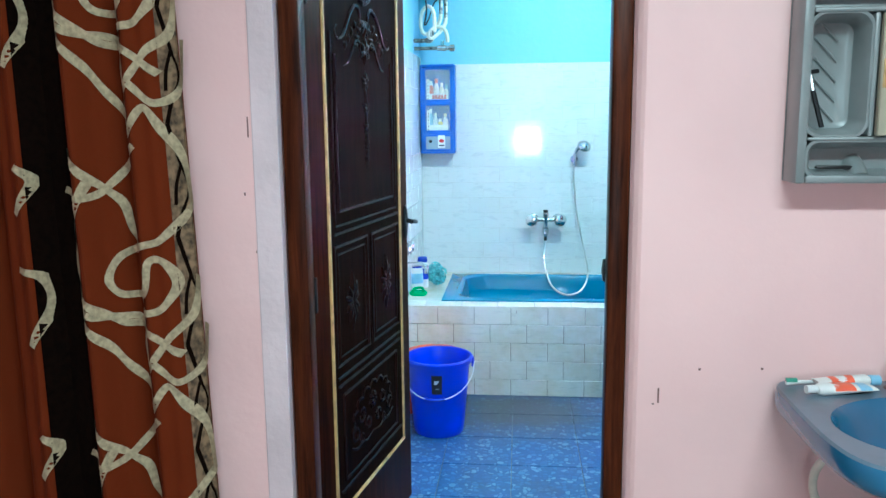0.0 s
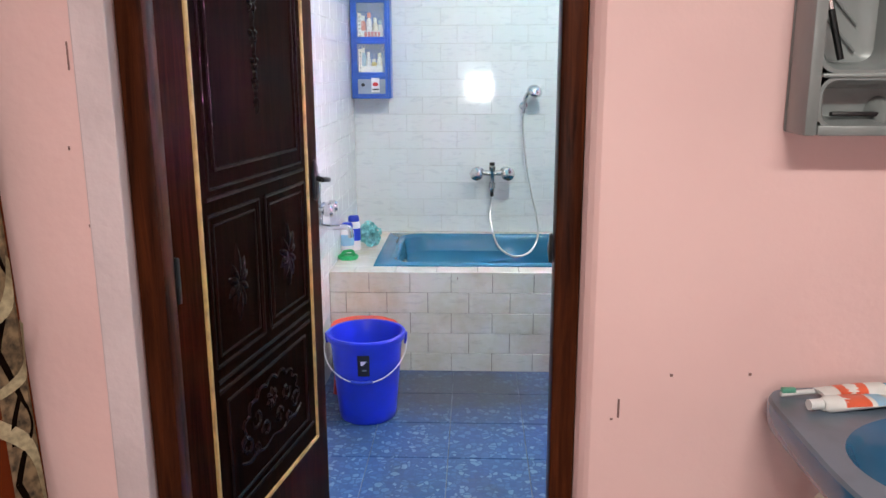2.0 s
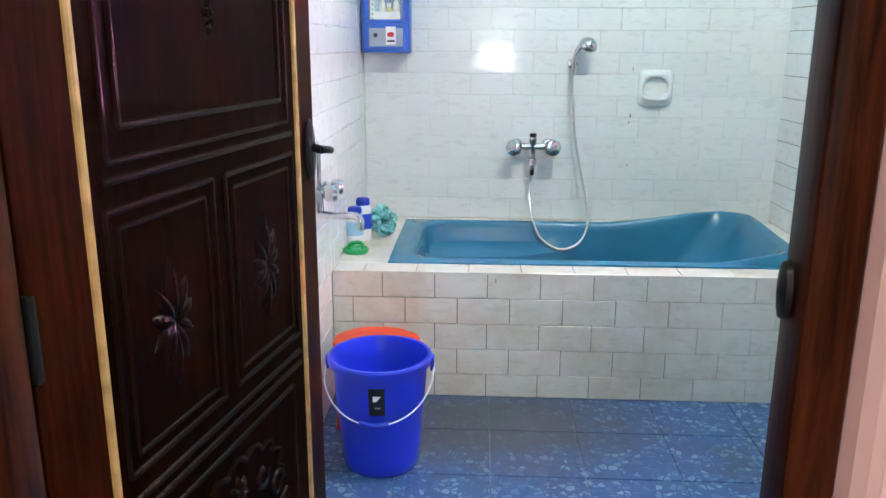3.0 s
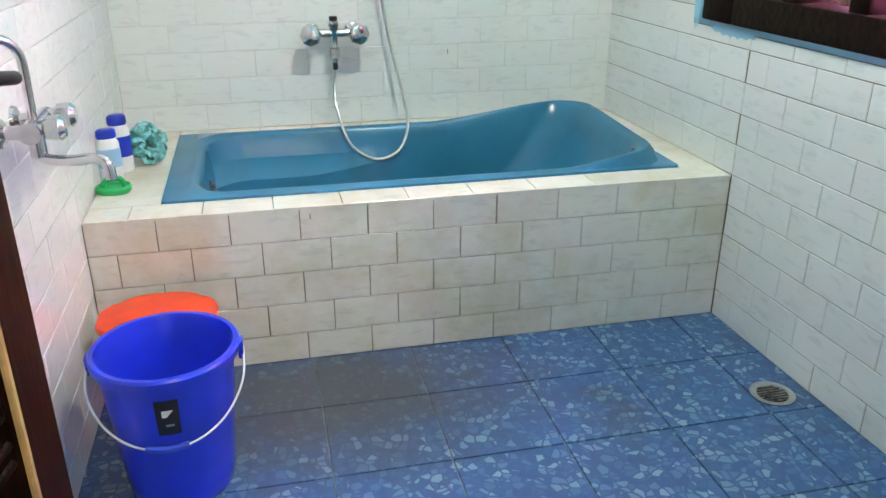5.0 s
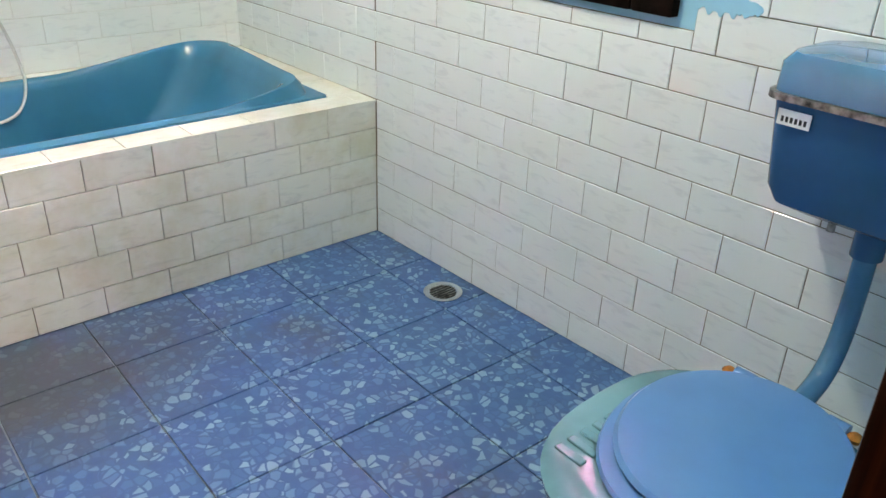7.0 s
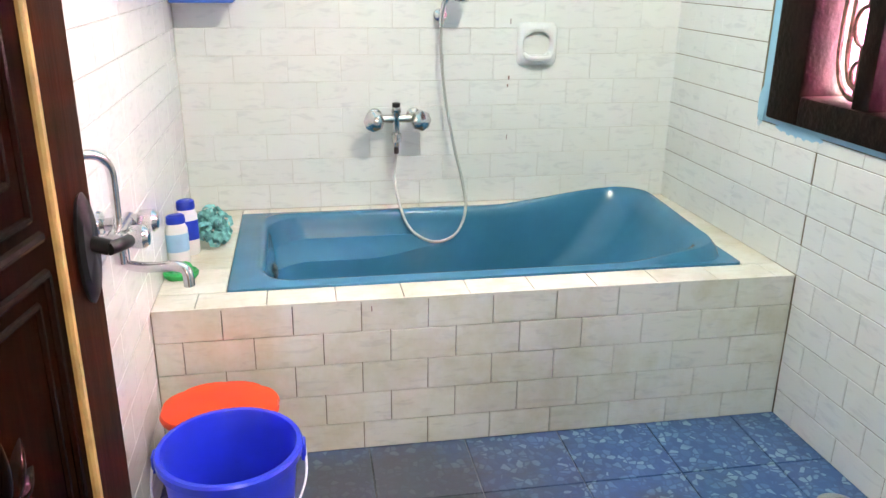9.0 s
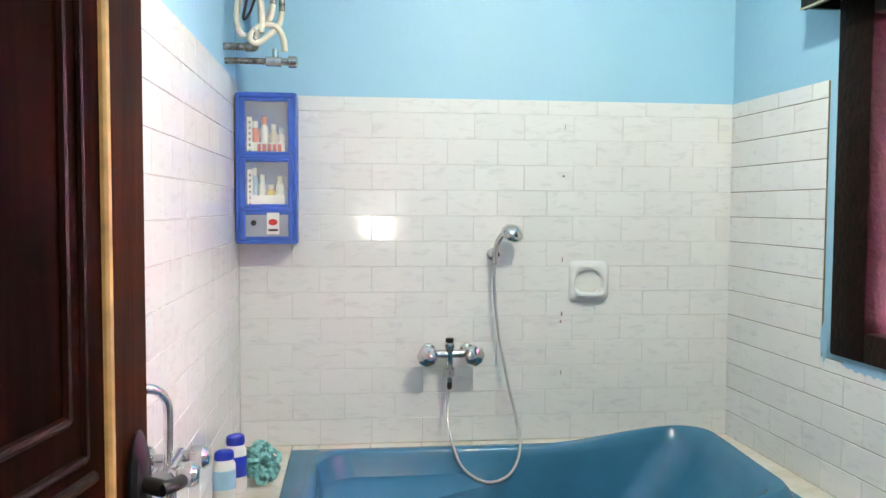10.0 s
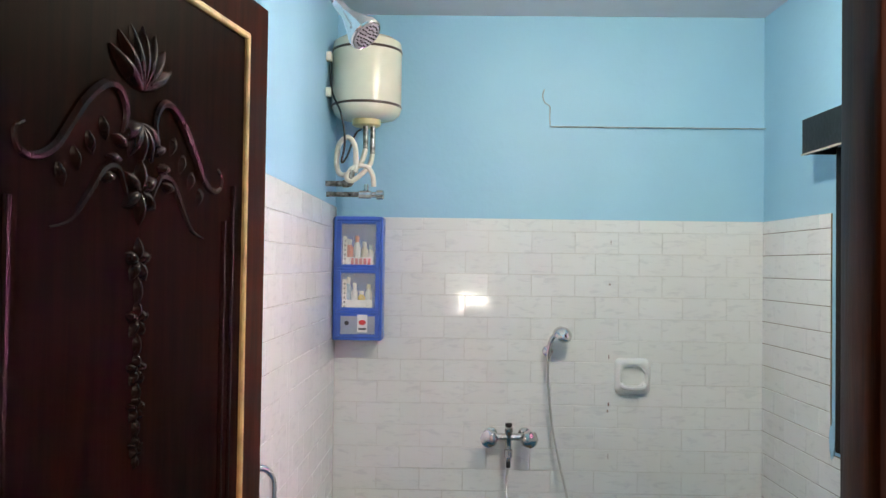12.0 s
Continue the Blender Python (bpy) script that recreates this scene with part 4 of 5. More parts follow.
# window: dark frame, iron grille, glass, pelmet
win = thing("window_1", "dark wooden window with an ornamental iron grille and lilac daylight", "window", at=SKEW)
tagged(win, kind="structure")
WX0, WX1 = XR - 0.025, XR + 0.14
for y0, y1, z0, z1 in ((WY1 - 0.16, WY1, WZ0, WZ1), (WY0, WY0 + 0.115, WZ0, WZ1), (WY0 + 0.115, WY1 - 0.16, WZ0, WZ0 + 0.09), (WY0 + 0.115, WY1 - 0.16, WZ1 - 0.08, WZ1)):
    part("window_frame", boxed(WX0, WX1, y0, y1, z0, z1, bevel=0.008), M["dark_wood"], win)
mull = [WY1 - 0.16, -1.10, -1.36, -1.64, WY0 + 0.115]
for y in mull[1:-1]:
    part("mullion", boxed(WX0 + 0.01, WX1, y - 0.035, y + 0.035, WZ0 + 0.08, WZ1 - 0.08, bevel=0.006), M["dark_wood"], win)
for a, b in zip(mull, mull[1:]):
    part("transom", boxed(WX0 + 0.085, WX1 - 0.01, b + 0.03, a - 0.03, 1.46, 1.54, bevel=0.006), M["dark_wood"], win)


def stained_glass():
    m = material("lilac_glass", (0.80, 0.45, 0.72), 0.25)
    nt = m.node_tree
    tr = node(m, "ShaderNodeBsdfTranslucent", Color=(0.78, 0.44, 0.70, 1))
    mixs = node(m, "ShaderNodeMixShader", Fac=0.12)
    geo = node(m, "ShaderNodeNewGeometry")
    w = node(m, "ShaderNodeTexWave", Scale=6.0, Distortion=1.5)
    w.bands_direction = "Y"
    link(m, geo.outputs["Position"], w.inputs["Vector"])
    r = node(m, "ShaderNodeValToRGB")
    r.color_ramp.elements[0].color, r.color_ramp.elements[1].color = (0.72, 0.36, 0.62, 1), (1.0, 0.80, 0.93, 1)
    link(m, w.outputs[0], r.inputs[0])
    link(m, r.outputs[0], tr.inputs[0])
    link(m, tr.outputs[0], mixs.inputs[1])
    link(m, nt.nodes["Principled BSDF"].outputs[0], mixs.inputs[2])
    link(m, mixs.outputs[0], nt.nodes["Material Output"].inputs[0])
    return m


M["lilac"] = stained_glass()
for a, b in zip(mull, mull[1:]):
    for z0, z1 in ((WZ0 + 0.08, 1.46), (1.54, WZ1 - 0.08)):
        part("pane", boxed(WX1 - 0.02, WX1 - 0.014, b + 0.02, a - 0.02, z0, z1), M["lilac"], win, "rippled lilac glass", False)
GXP = XR + 0.06
for a, b in zip(mull, mull[1:]):
    c, w = (a + b) / 2, (a - b) / 2 - 0.032
    for z0, z1 in ((WZ0 + 0.10, 1.44), (1.56, WZ1 - 0.10)):
        zc = (z0 + z1) / 2
        bm = bmesh.new()
        loop = []
        for i in range(33):
            t = 2 * math.pi * i / 32
            loop.append((GXP, c + w * math.cos(t), zc + (z1 - z0) / 2 * (abs(math.sin(t)) ** 0.6) * (1 if math.sin(t) >= 0 else -1)))
        tube(loop, 0.009, 6, bm, 1)
        loop = [(GXP, c + 0.6 * (p[1] - c), zc + 0.86 * (p[2] - zc)) for p in loop]
        tube(loop, 0.008, 6, bm, 1)
        for dz, s in ((0.0, 1.0), (0.13, 0.6), (-0.13, 0.6)):
            tube([(GXP, c + 0.45 * w * s * math.cos(2 * math.pi * i / 16), zc + dz + 0.055 * s * math.sin(2 * math.pi * i / 16)) for i in range(17)], 0.007, 6, bm, 1)
        rod((GXP, c, zc + 0.055), (GXP, c, z1), 0.006, 6, bm)
        rod((GXP, c, zc - 0.055), (GXP, c, z0), 0.006, 6, bm)
        part("grille", bm, M["iron"], win)
pel = thing("pelmet", "black boxed wooden curtain pelmet over the window", "pelmet", at=SKEW)
part("front_board", boxed(1.905, 1.925, WY0 - 0.1, -0.645, 2.006, 2.136, bevel=0.003), M["black_wood"], pel)
part("top_board", boxed(1.926, XR - 0.001, WY0 - 0.1, -0.645, 2.118, 2.136, bevel=0.003), M["black_wood"], pel)
part("end_board", boxed(1.926, XR - 0.001, -0.663, -0.645, 2.01, 2.117, bevel=0.002), M["black_wood"], pel)
part("end_board", boxed(1.926, XR - 0.001, WY0 - 0.1, WY0 - 0.082, 2.01, 2.117, bevel=0.002), M["black_wood"], pel)
part("edge_strip", boxed(1.902, 1.9045, WY0 - 0.1, -0.645, 2.004, 2.01), M["beige"], pel, "bare lighter bottom edge", False)

lamp = thing("pendant_bulb", "lit bulb in a white holder under the ceiling", "light", at=pose(1.265, -1.6, H))
part("holder", lathe([(0, 0), (0.05, 0), (0.048, -0.015), (0.02, -0.03), (0.02, -0.13), (0, -0.13)], None, 20), M["white"], lamp)
# unseen disc, added to keep the bulb's direct light off the ceiling
part("reflector", lathe([(0.021, -0.115), (0.06, -0.118), (0.125, -0.150), (0.126, -0.154), (0.06, -0.122), (0.021, -0.119)], None, 32), M["white"], lamp)
part("lit_bulb", lathe([(0, -0.13), (0.014, -0.13), (0.018, -0.15), (0.03, -0.20), (0.031, -0.215), (0.022, -0.235), (0, -0.242)], None, 20), M["lit_tube"], lamp).visible_shadow = False

# ---- bucket and red basin ----
buc = thing("bucket", "bright blue plastic bucket with a wire handle on the floor", "bucket", at=pose(0.335, -1.44, 0.0))
BR, BH = 0.155, 0.368
part("pail", lathe([(0, 0.004), (0.108, 0.004), (0.113, 0.0), (0.117, 0.006), (0.122, 0.04), (0.148, BH - 0.03), (0.149, BH - 0.026), (BR + 0.006, BH - 0.024), (BR + 0.008, BH - 0.006), (BR + 0.004, BH), (0.149, BH), (0.145, BH - 0.01), (0.118, 0.04), (0.108, 0.014), (0, 0.014)], None, 48), M["bucket"], buc)
for k in (1, -1):
    part("ear", boxed(k * 0.163 - 0.006, k * 0.163 + 0.006, -0.018, 0.018, BH - 0.05, BH - 0.006, bevel=0.004), M["bucket"], buc)
hp = [(-0.168, 0, BH - 0.03)] + [(-0.172 * math.cos(math.pi * i / 12), -0.165 * math.sin(math.pi * i / 12) ** 0.8, BH - 0.03 - 0.135 * math.sin(math.pi * i / 12)) for i in range(1, 12)] + [(0.168, 0, BH - 0.03)]
part("wire_handle", tube(hp, 0.0028, 6), M["white"], buc, "thin white wire handle")
part("grip", tube([hp[5], hp[6], hp[7]], 0.0075, 8), M["royal"], buc)
bm = bmesh.new()
rings = []
for z, r in ((BH - 0.145, 0.1415), (BH - 0.055, 0.1485)):
    rings.append([(r * math.sin(a), -r * math.cos(a), z) for a in [radians(-7 + 1.9 * i) for i in range(11)]])
loft(bm, rings, False)
lab = part("label", bm, M["black"], buc, "black paper label")
rings = []
for z, r in ((BH - 0.098, 0.146), (BH - 0.080, 0.1475)):
    rings.append([(r * math.sin(a), -r * math.cos(a), z) for a in [radians(-2 + 1.6 * i * (1 if z > BH - 0.09 else 0.4)) for i in range(7)]])
part("emblem", loft(bmesh.new(), rings, False), M["white"], lab)
part("print", loft(bmesh.new(), [[(r * math.sin(radians(0 + 1.4 * i)), -r * math.cos(radians(0 + 1.4 * i)), z) for i in range(6)] for z, r in ((BH - 0.122, 0.1445), (BH - 0.116, 0.1448))], False), M["grey_plastic"], lab)
stool = thing("bath_stool", "low red plastic stool with a scalloped seat behind the bucket", "stool", at=pose(0.285, -1.14, 0.0))
rings = []
for k, z in ((0.90, 0.277), (0.985, 0.279), (1.0, 0.289), (0.97, 0.298), (0.80, 0.301)):
    rings.append([(k * (0.148 + 0.007 * abs(math.sin(4 * a)) ** 0.5) * math.cos(a), k * (0.125 + 0.006 * abs(math.sin(4 * a)) ** 0.5) * math.sin(a), z) for a in [2 * math.pi * i / 64 for i in range(64)]])
part("seat", loft(bmesh.new(), rings, True, True, True), M["red"], stool)
for sx_ in (-1, 1):
    for sy_ in (-1, 1):
        part("leg", tube([(sx_ * 0.088, sy_ * 0.07, 0.28), (sx_ * 0.105, sy_ * 0.082, 0.13), (sx_ * 0.115, sy_ * 0.09, 0.0)], 0.02, 10, None, 2), M["red"], stool)

# ---- toilet ----
TY = -2.60
wc = thing("toilet", "blue squat-style toilet with ribbed footrests and closed lid", "toilet", at=pose(-0.185, TY, 0) @ Matrix.Diagonal((1.1, 1.1, 0.83, 1)))


def egg(cx, lx0, lx1, w, z, n=40, p=2.0):
    """Egg outline: lx0 reach to the front (-x), lx1 to the back."""
    out = []
    for i in range(n):
        a = 2 * math.pi * i / n
        c, s = math.cos(a), math.sin(a)
        sx = (lx1 if c > 0 else lx0) * (abs(c) ** (2 / p)) * (1 if c > 0 else -1)
        out.append((cx + sx, w * (abs(s) ** (2 / p)) * (1 if s > 0 else -1), z))
    return out


part("pan", loft(bmesh.new(), [egg(1.66, 0.13, 0.2, 0.11, 0.0), egg(1.66, 0.13, 0.2, 0.115, 0.06), egg(1.64, 0.20, 0.2, 0.15, 0.20), egg(1.62, 0.255, 0.21, 0.205, 0.33), egg(1.61, 0.285, 0.22, 0.235, 0.362, p=2.6), egg(1.61, 0.288, 0.22, 0.238, 0.385, p=2.6), egg(1.61, 0.275, 0.21, 0.226, 0.392, p=2.6), egg(1.62, 0.20, 0.16, 0.14, 0.388), egg(1.63, 0.15, 0.12, 0.10, 0.20)], True, True, True), M["pan"], wc)
for s in (-1, 1):
    bm = bmesh.new()
    for k in range(9):
        box(bm, 1.42 + 0.03 * k, 1.437 + 0.03 * k, s * 0.155 - 0.028, s * 0.155 + 0.028, 0.389, 0.396, 0.002, 1)
    part("footrest_ribs", bm, M["pan"], wc)
part("seat", loft(bmesh.new(), [egg(1.63, 0.232, 0.20, 0.182, 0.396), egg(1.63, 0.238, 0.20, 0.187, 0.404), egg(1.63, 0.234, 0.20, 0.184, 0.413), egg(1.63, 0.21, 0.18, 0.16, 0.416)], True, True, True), M["lid"], wc)
part("lid", loft(bmesh.new(), [egg(1.645, 0.218, 0.185, 0.170, 0.418), egg(1.645, 0.222, 0.187, 0.174, 0.426), egg(1.645, 0.214, 0.18, 0.168, 0.436), egg(1.645, 0.18, 0.15, 0.14, 0.441), egg(1.645, 0.09, 0.08, 0.07, 0.444)], True, True, True), M["lid"], wc)
for s in (-1, 1):
    part("seat_hinge", rod((1.805, s * 0.085 - 0.018, 0.425), (1.805, s * 0.085 + 0.018, 0.425), 0.014, 12), M["lid"], wc)
    part("hinge_bolt", lathe([(0, 0), (0.012, 0), (0.014, 0.01), (0.007, 0.018), (0, 0.02)], pose(1.805, s * 0.115, 0.41), 10), M["rust"], wc, "rusty yellow hinge bolt")
cis = thing("toilet_cistern", "dark blue plastic cistern on the tiled wall", "cistern", at=SKEW @ pose(0, TY + 0.02, 0.026))
CYW = 0.19
part("tank", loft(bmesh.new(), [[(x, y, z) for x, y in rounded((xa + XR - 0.01) / 2, 0, (XR - 0.01 - xa) / 2, w, 0.035)] for xa, w, z in ((1.90, 0.135, 0.628), (1.862, 0.165, 0.648), (1.850, 0.178, 0.68), (1.835, CYW, 0.848))], True, True, True), M["cistern"], cis)
part("seam", loft(bmesh.new(), [[(x, y, z) for x, y in rounded((1.822 + XR - 0.01) / 2, 0, (XR - 0.01 - 1.822) / 2, CYW + 0.010, 0.035)] for z in (0.850, 0.862)], True, True, True), M["old_steel"], cis, "dull brownish seam under the lid")
part("tank_lid", loft(bmesh.new(), [[(x, y, z) for x, y in rounded((xa + XR - 0.01) / 2, 0, (XR - 0.01 - xa) / 2, w, 0.04)] for xa, w, z in ((1.828, CYW + 0.004, 0.863), (1.830, CYW + 0.002, 0.912), (1.842, CYW - 0.012, 0.932), (1.88, CYW - 0.05, 0.938))], True, True, True), M["ceramic"], cis)
part("badge", boxed(1.832, 1.8345, CYW - 0.085, CYW - 0.024, 0.806, 0.834), M["paper"], cis, "small white maker's badge", False)
for k in range(6):
    part("badge_print", boxed(1.8312, 1.8322, CYW - 0.079 + 0.0085 * k, CYW - 0.074 + 0.0085 * k, 0.812, 0.822), M["black"], cis, smooth=False)
part("lever", tube([(1.84, -CYW + 0.06, 0.80), (1.82, -CYW + 0.06, 0.80), (1.815, -CYW + 0.09, 0.792), (1.815, -CYW + 0.13, 0.786)], 0.006, 8), M["chrome"], cis)
flush = thing("flush_pipe", "blue plastic flush pipe bent from cistern to pan", "pipe", at=SKEW @ pose(0, TY + 0.01, 0.02))
part("socket", rod((1.945, 0, 0.628), (1.945, 0, 0.575), 0.030, 16), M["cistern"], flush)
part("pipe", tube([(1.945, 0, 0.60), (1.947, 0, 0.52), (1.945, 0, 0.44), (1.93, 0, 0.365), (1.89, 0, 0.315), (1.82, 0, 0.29)], 0.022, 14), M["ceramic"], flush)
part("tank_outlet", rod((1.93, 0.06, 0.632), (1.93, 0.06, 0.60), 0.008, 10), M["old_steel"], cis)

# floor drain
drain = thing("floor_drain", "round tarnished metal floor drain grating", "drain", at=pose(1.929, -1.437, 0.0))
part("rim", lathe([(0.036, 0.001), (0.06, 0.001), (0.062, 0.004), (0.052, 0.006), (0.044, 0.003), (0.040, 0.001)], None, 28), M["chrome"], drain)
# flat black disc painting the darkness inside the drain
bm = lathe([(0, 0.001), (0.041, 0.001), (0.041, 0.0016), (0, 0.0016)], None, 24)
part("well", bm, M["black"], drain)
bm = bmesh.new()
for k in range(-3, 4):
    ln = math.sqrt(0.042 ** 2 - (0.0115 * k) ** 2)
    box(bm, -ln, ln, 0.0115 * k - 0.002, 0.0115 * k + 0.002, 0.002, 0.004)
part("grating", bm, M["old_steel"], drain)
# ---- pink room: washbasin, mirror cabinet, curtain ----
basin = thing("washbasin", "grey-blue ceramic washbasin on a blue pedestal", "washbasin", at=pose(1.640, YP, 0.0))
BW, BD, BZ = 0.308, 0.535, 0.815


def bowl_ring(w, yc, d, z, n=40):
    return [(w * math.cos(2 * math.pi * i / n), yc + d * math.sin(2 * math.pi * i / n), z) for i in range(n)]


def rim_ring(s, z, n=56):
    """Squared outline of the slab: wall edge straight, front bowed."""
    out = []
    for i in range(n):
        a = 2 * math.pi * i / n
        c, sn = math.cos(a), math.sin(a)
        x = BW * s * abs(c) ** 0.24 * (1 if c > 0 else -1)
        y = -0.23 + 0.228 * (abs(sn) ** 0.25) if sn > 0 else -0.23 - (BD - 0.23) * s * (abs(sn) ** 0.62)
        out.append((x, y, z))
    return out


part("apron", loft(bmesh.new(), [rim_ring(0.36, BZ - 0.175), rim_ring(0.50, BZ - 0.155), rim_ring(0.72, BZ - 0.110), rim_ring(0.92, BZ - 0.075), rim_ring(0.985, BZ - 0.058), rim_ring(1.0, BZ - 0.045), rim_ring(1.006, BZ - 0.016), rim_ring(1.0, BZ - 0.006)], True, True, False), M["ceramic"], basin)
part("slab", loft(bmesh.new(), [rim_ring(1.0, BZ - 0.006), rim_ring(0.985, BZ), bowl_ring(0.262, -0.315, 0.198, BZ + 0.001, 56)], True, False, False), M["basin_top"], basin)
part("bowl", loft(bmesh.new(), [bowl_ring(0.2625, -0.315, 0.1985, BZ + 0.0012), bowl_ring(0.254, -0.315, 0.190, BZ - 0.008), bowl_ring(0.238, -0.312, 0.175, BZ - 0.045), bowl_ring(0.18, -0.30, 0.135, BZ - 0.11), bowl_ring(0.10, -0.28, 0.07, BZ - 0.145), bowl_ring(0.03, -0.28, 0.02, BZ - 0.152)], True, False, True), M["ceramic"], basin)
# overflow slot and chain hole: black pieces painting the dark inside them
part("overflow", loft(bmesh.new(), [[(x, -0.140, z) for x, z in rounded(-0.02, BZ - 0.040, 0.021, 0.007, 0.006, 4)], [(x, -0.152, z) for x, z in rounded(-0.02, BZ - 0.044, 0.020, 0.006, 0.005, 4)]], True, True, True), M["black"], basin)
part("plug_chain_hole", lathe([(0, 0), (0.006, 0), (0.006, 0.004), (0, 0.004)], pose(0.03, -0.140, BZ - 0.040, 70), 12), M["black"], basin)
part("pedestal", lathe([(0, 0), (0.13, 0), (0.125, 0.02), (0.10, 0.10), (0.085, 0.35), (0.09, 0.53), (0.115, 0.625), (0.118, 0.640), (0, 0.640)], pose(0, -0.21, 0), 32), M["ceramic"], basin)
part("waste_pipe", tube([(-0.20, -0.16, 0.70), (-0.215, -0.10, 0.62), (-0.20, -0.06, 0.54), (-0.16, -0.05, 0.48), (-0.10, -0.04, 0.40)], 0.010, 10), M["cream_hose"], basin, "pale bent supply pipe")
bt = thing("basin_tap", "small chrome pillar tap on the washbasin", "tap", at=pose(1.625, YP - 0.062, BZ))
part("base", lathe([(0, 0), (0.030, 0), (0.027, 0.006), (0.020, 0.014), (0.019, 0.045), (0, 0.045)], None, 20), M["chrome"], bt)
part("knob", lathe([(0, 0.045), (0.022, 0.045), (0.026, 0.052), (0.026, 0.082), (0.022, 0.09), (0, 0.093)], None, 10), M["chrome"], bt)
part("spout", tube([(0, 0, 0.025), (0.005, -0.03, 0.034), (0.012, -0.06, 0.026), (0.014, -0.075, 0.012)], 0.010, 10), M["chrome"], bt)
part("grime_ring", lathe([(0.018, 0.0005), (0.040, 0.0005), (0.036, 0.002), (0.02, 0.003)], None, 20), M["brown"], bt, "brown rust stain round the base")
tp = thing("toothpaste_tube", "red and white toothpaste tube lying on the washbasin", "toothpaste", at=pose(1.465, YP - 0.10, BZ + 0.012, 0, 0, 12))
part("tube_body", loft(bmesh.new(), [[(x, w * math.cos(a), max(-0.011, h * math.sin(a))) for a in [2 * math.pi * i / 14 for i in range(14)]] for x, w, h in ((-0.055, 0.012, 0.012), (-0.045, 0.019, 0.016), (0.02, 0.024, 0.011), (0.085, 0.027, 0.003))], True, True, True), M["paper"], tp)
part("cap", rod((-0.056, 0, 0.002), (-0.082, 0, 0.002), 0.010, 12), M["white"], tp)
part("band", loft(bmesh.new(), [[(x, w * math.cos(a), 0.0006 + max(-0.011, h * math.sin(a))) for a in [2 * math.pi * i / 14 for i in range(8)]] for x, w, h in ((-0.02, 0.0215, 0.0135), (0.03, 0.0245, 0.0100))], False), M["orange_red"], tp)
part("band", loft(bmesh.new(), [[(x, w * math.cos(a), 0.0006 + max(-0.011, h * math.sin(a))) for a in [2 * math.pi * i / 14 for i in range(8)]] for x, w, h in ((0.04, 0.0252, 0.0088), (0.07, 0.0264, 0.005))], False), M["sky_plastic"], tp)
tb = thing("toothbrush", "white and teal toothbrush lying on the washbasin", "toothbrush", at=pose(1.445, YP - 0.045, BZ + 0.006, 0, 0, 4))
part("brush_handle", tube([(-0.085, 0, 0), (-0.03, 0.002, 0.003), (0.03, 0, 0.002), (0.09, 0, 0.004)], 0.005, 8), M["white"], tb)
part("bristles", boxed(-0.085, -0.058, -0.005, 0.005, 0.003, 0.013, bevel=0.002), M["sea_green"], tb)
tp2 = thing("toothpaste_tube", "second toothpaste tube lying against the wall", "toothpaste", at=pose(1.50, YP - 0.055, BZ + 0.016, 0, 0, 8))
part("tube_body", loft(bmesh.new(), [[(x, w * math.cos(a), max(-0.015, h * math.sin(a))) for a in [2 * math.pi * i / 14 for i in range(14)]] for x, w, h in ((-0.075, 0.024, 0.003), (-0.02, 0.022, 0.012), (0.045, 0.017, 0.015), (0.055, 0.01, 0.01))], True, True, True), M["paper"], tp2)
part("cap", rod((0.055, 0, 0.0), (0.08, 0, 0.0), 0.013, 12), M["sky_plastic"], tp2)
part("band", loft(bmesh.new(), [[(x, w * math.cos(a), 0.0006 + max(-0.015, h * math.sin(a))) for a in [2 * math.pi * i / 14 for i in range(8)]] for x, w, h in ((-0.045, 0.0232, 0.0085), (0.01, 0.0202, 0.0135))], False), M["orange_red"], tp2)
sb = thing("soap_box", "green plastic soap box on the washbasin corner", "soap box", at=pose(1.81, YP - 0.075, BZ))
part("bottom", loft(bmesh.new(), [[(x, y, z) for x, y in rounded(0, 0, hx, hy, r)] for hx, hy, r, z in ((0.055, 0.032, 0.03, 0.0), (0.066, 0.042, 0.04, 0.012), (0.070, 0.045, 0.043, 0.026))], True, True, True), M["sea_green"], sb)
part("cover", loft(bmesh.new(), [[(x, y, z) for x, y in rounded(0, 0, hx, hy, r)] for hx, hy, r, z in ((0.072, 0.047, 0.045, 0.027), (0.071, 0.046, 0.044, 0.040), (0.060, 0.037, 0.035, 0.050), (0.03, 0.018, 0.016, 0.053))], True, True, True), M["sea_green"], sb)

mc = thing("mirror_cabinet", "grey plastic bathroom cabinet with a mirrored door", "cabinet", at=pose(-0.03, YP, -0.004))
MX0, MX1, MZ0, MZ1, MD = 1.367, 2.07, 1.315, 1.80, -0.10
part("back", boxed(MX0, MX1, -0.012, -0.001, MZ0, MZ1, bevel=0.004), M["grey_plastic"], mc)
for nm, a in (("side", (MX0, MX0 + 0.022, MZ0, MZ1)), ("side", (MX1 - 0.022, MX1, MZ0, MZ1)), ("bottom", (MX0 + 0.022, MX1 - 0.022, MZ0, MZ0 + 0.018)), ("top", (MX0 + 0.022, MX1 - 0.022, MZ1 - 0.04, MZ1)), ("shelf", (MX0 + 0.022, MX1 - 0.022, 1.411, 1.420)), ("shelf", (MX0 + 0.022, MX1 - 0.022, 1.692, 1.704)), ("divider", (1.518, 1.530, 1.4205, 1.6915))):
    part(nm, boxed(a[0], a[1], MD, -0.012, a[2], a[3], bevel=0.005), M["grey_plastic"], mc)


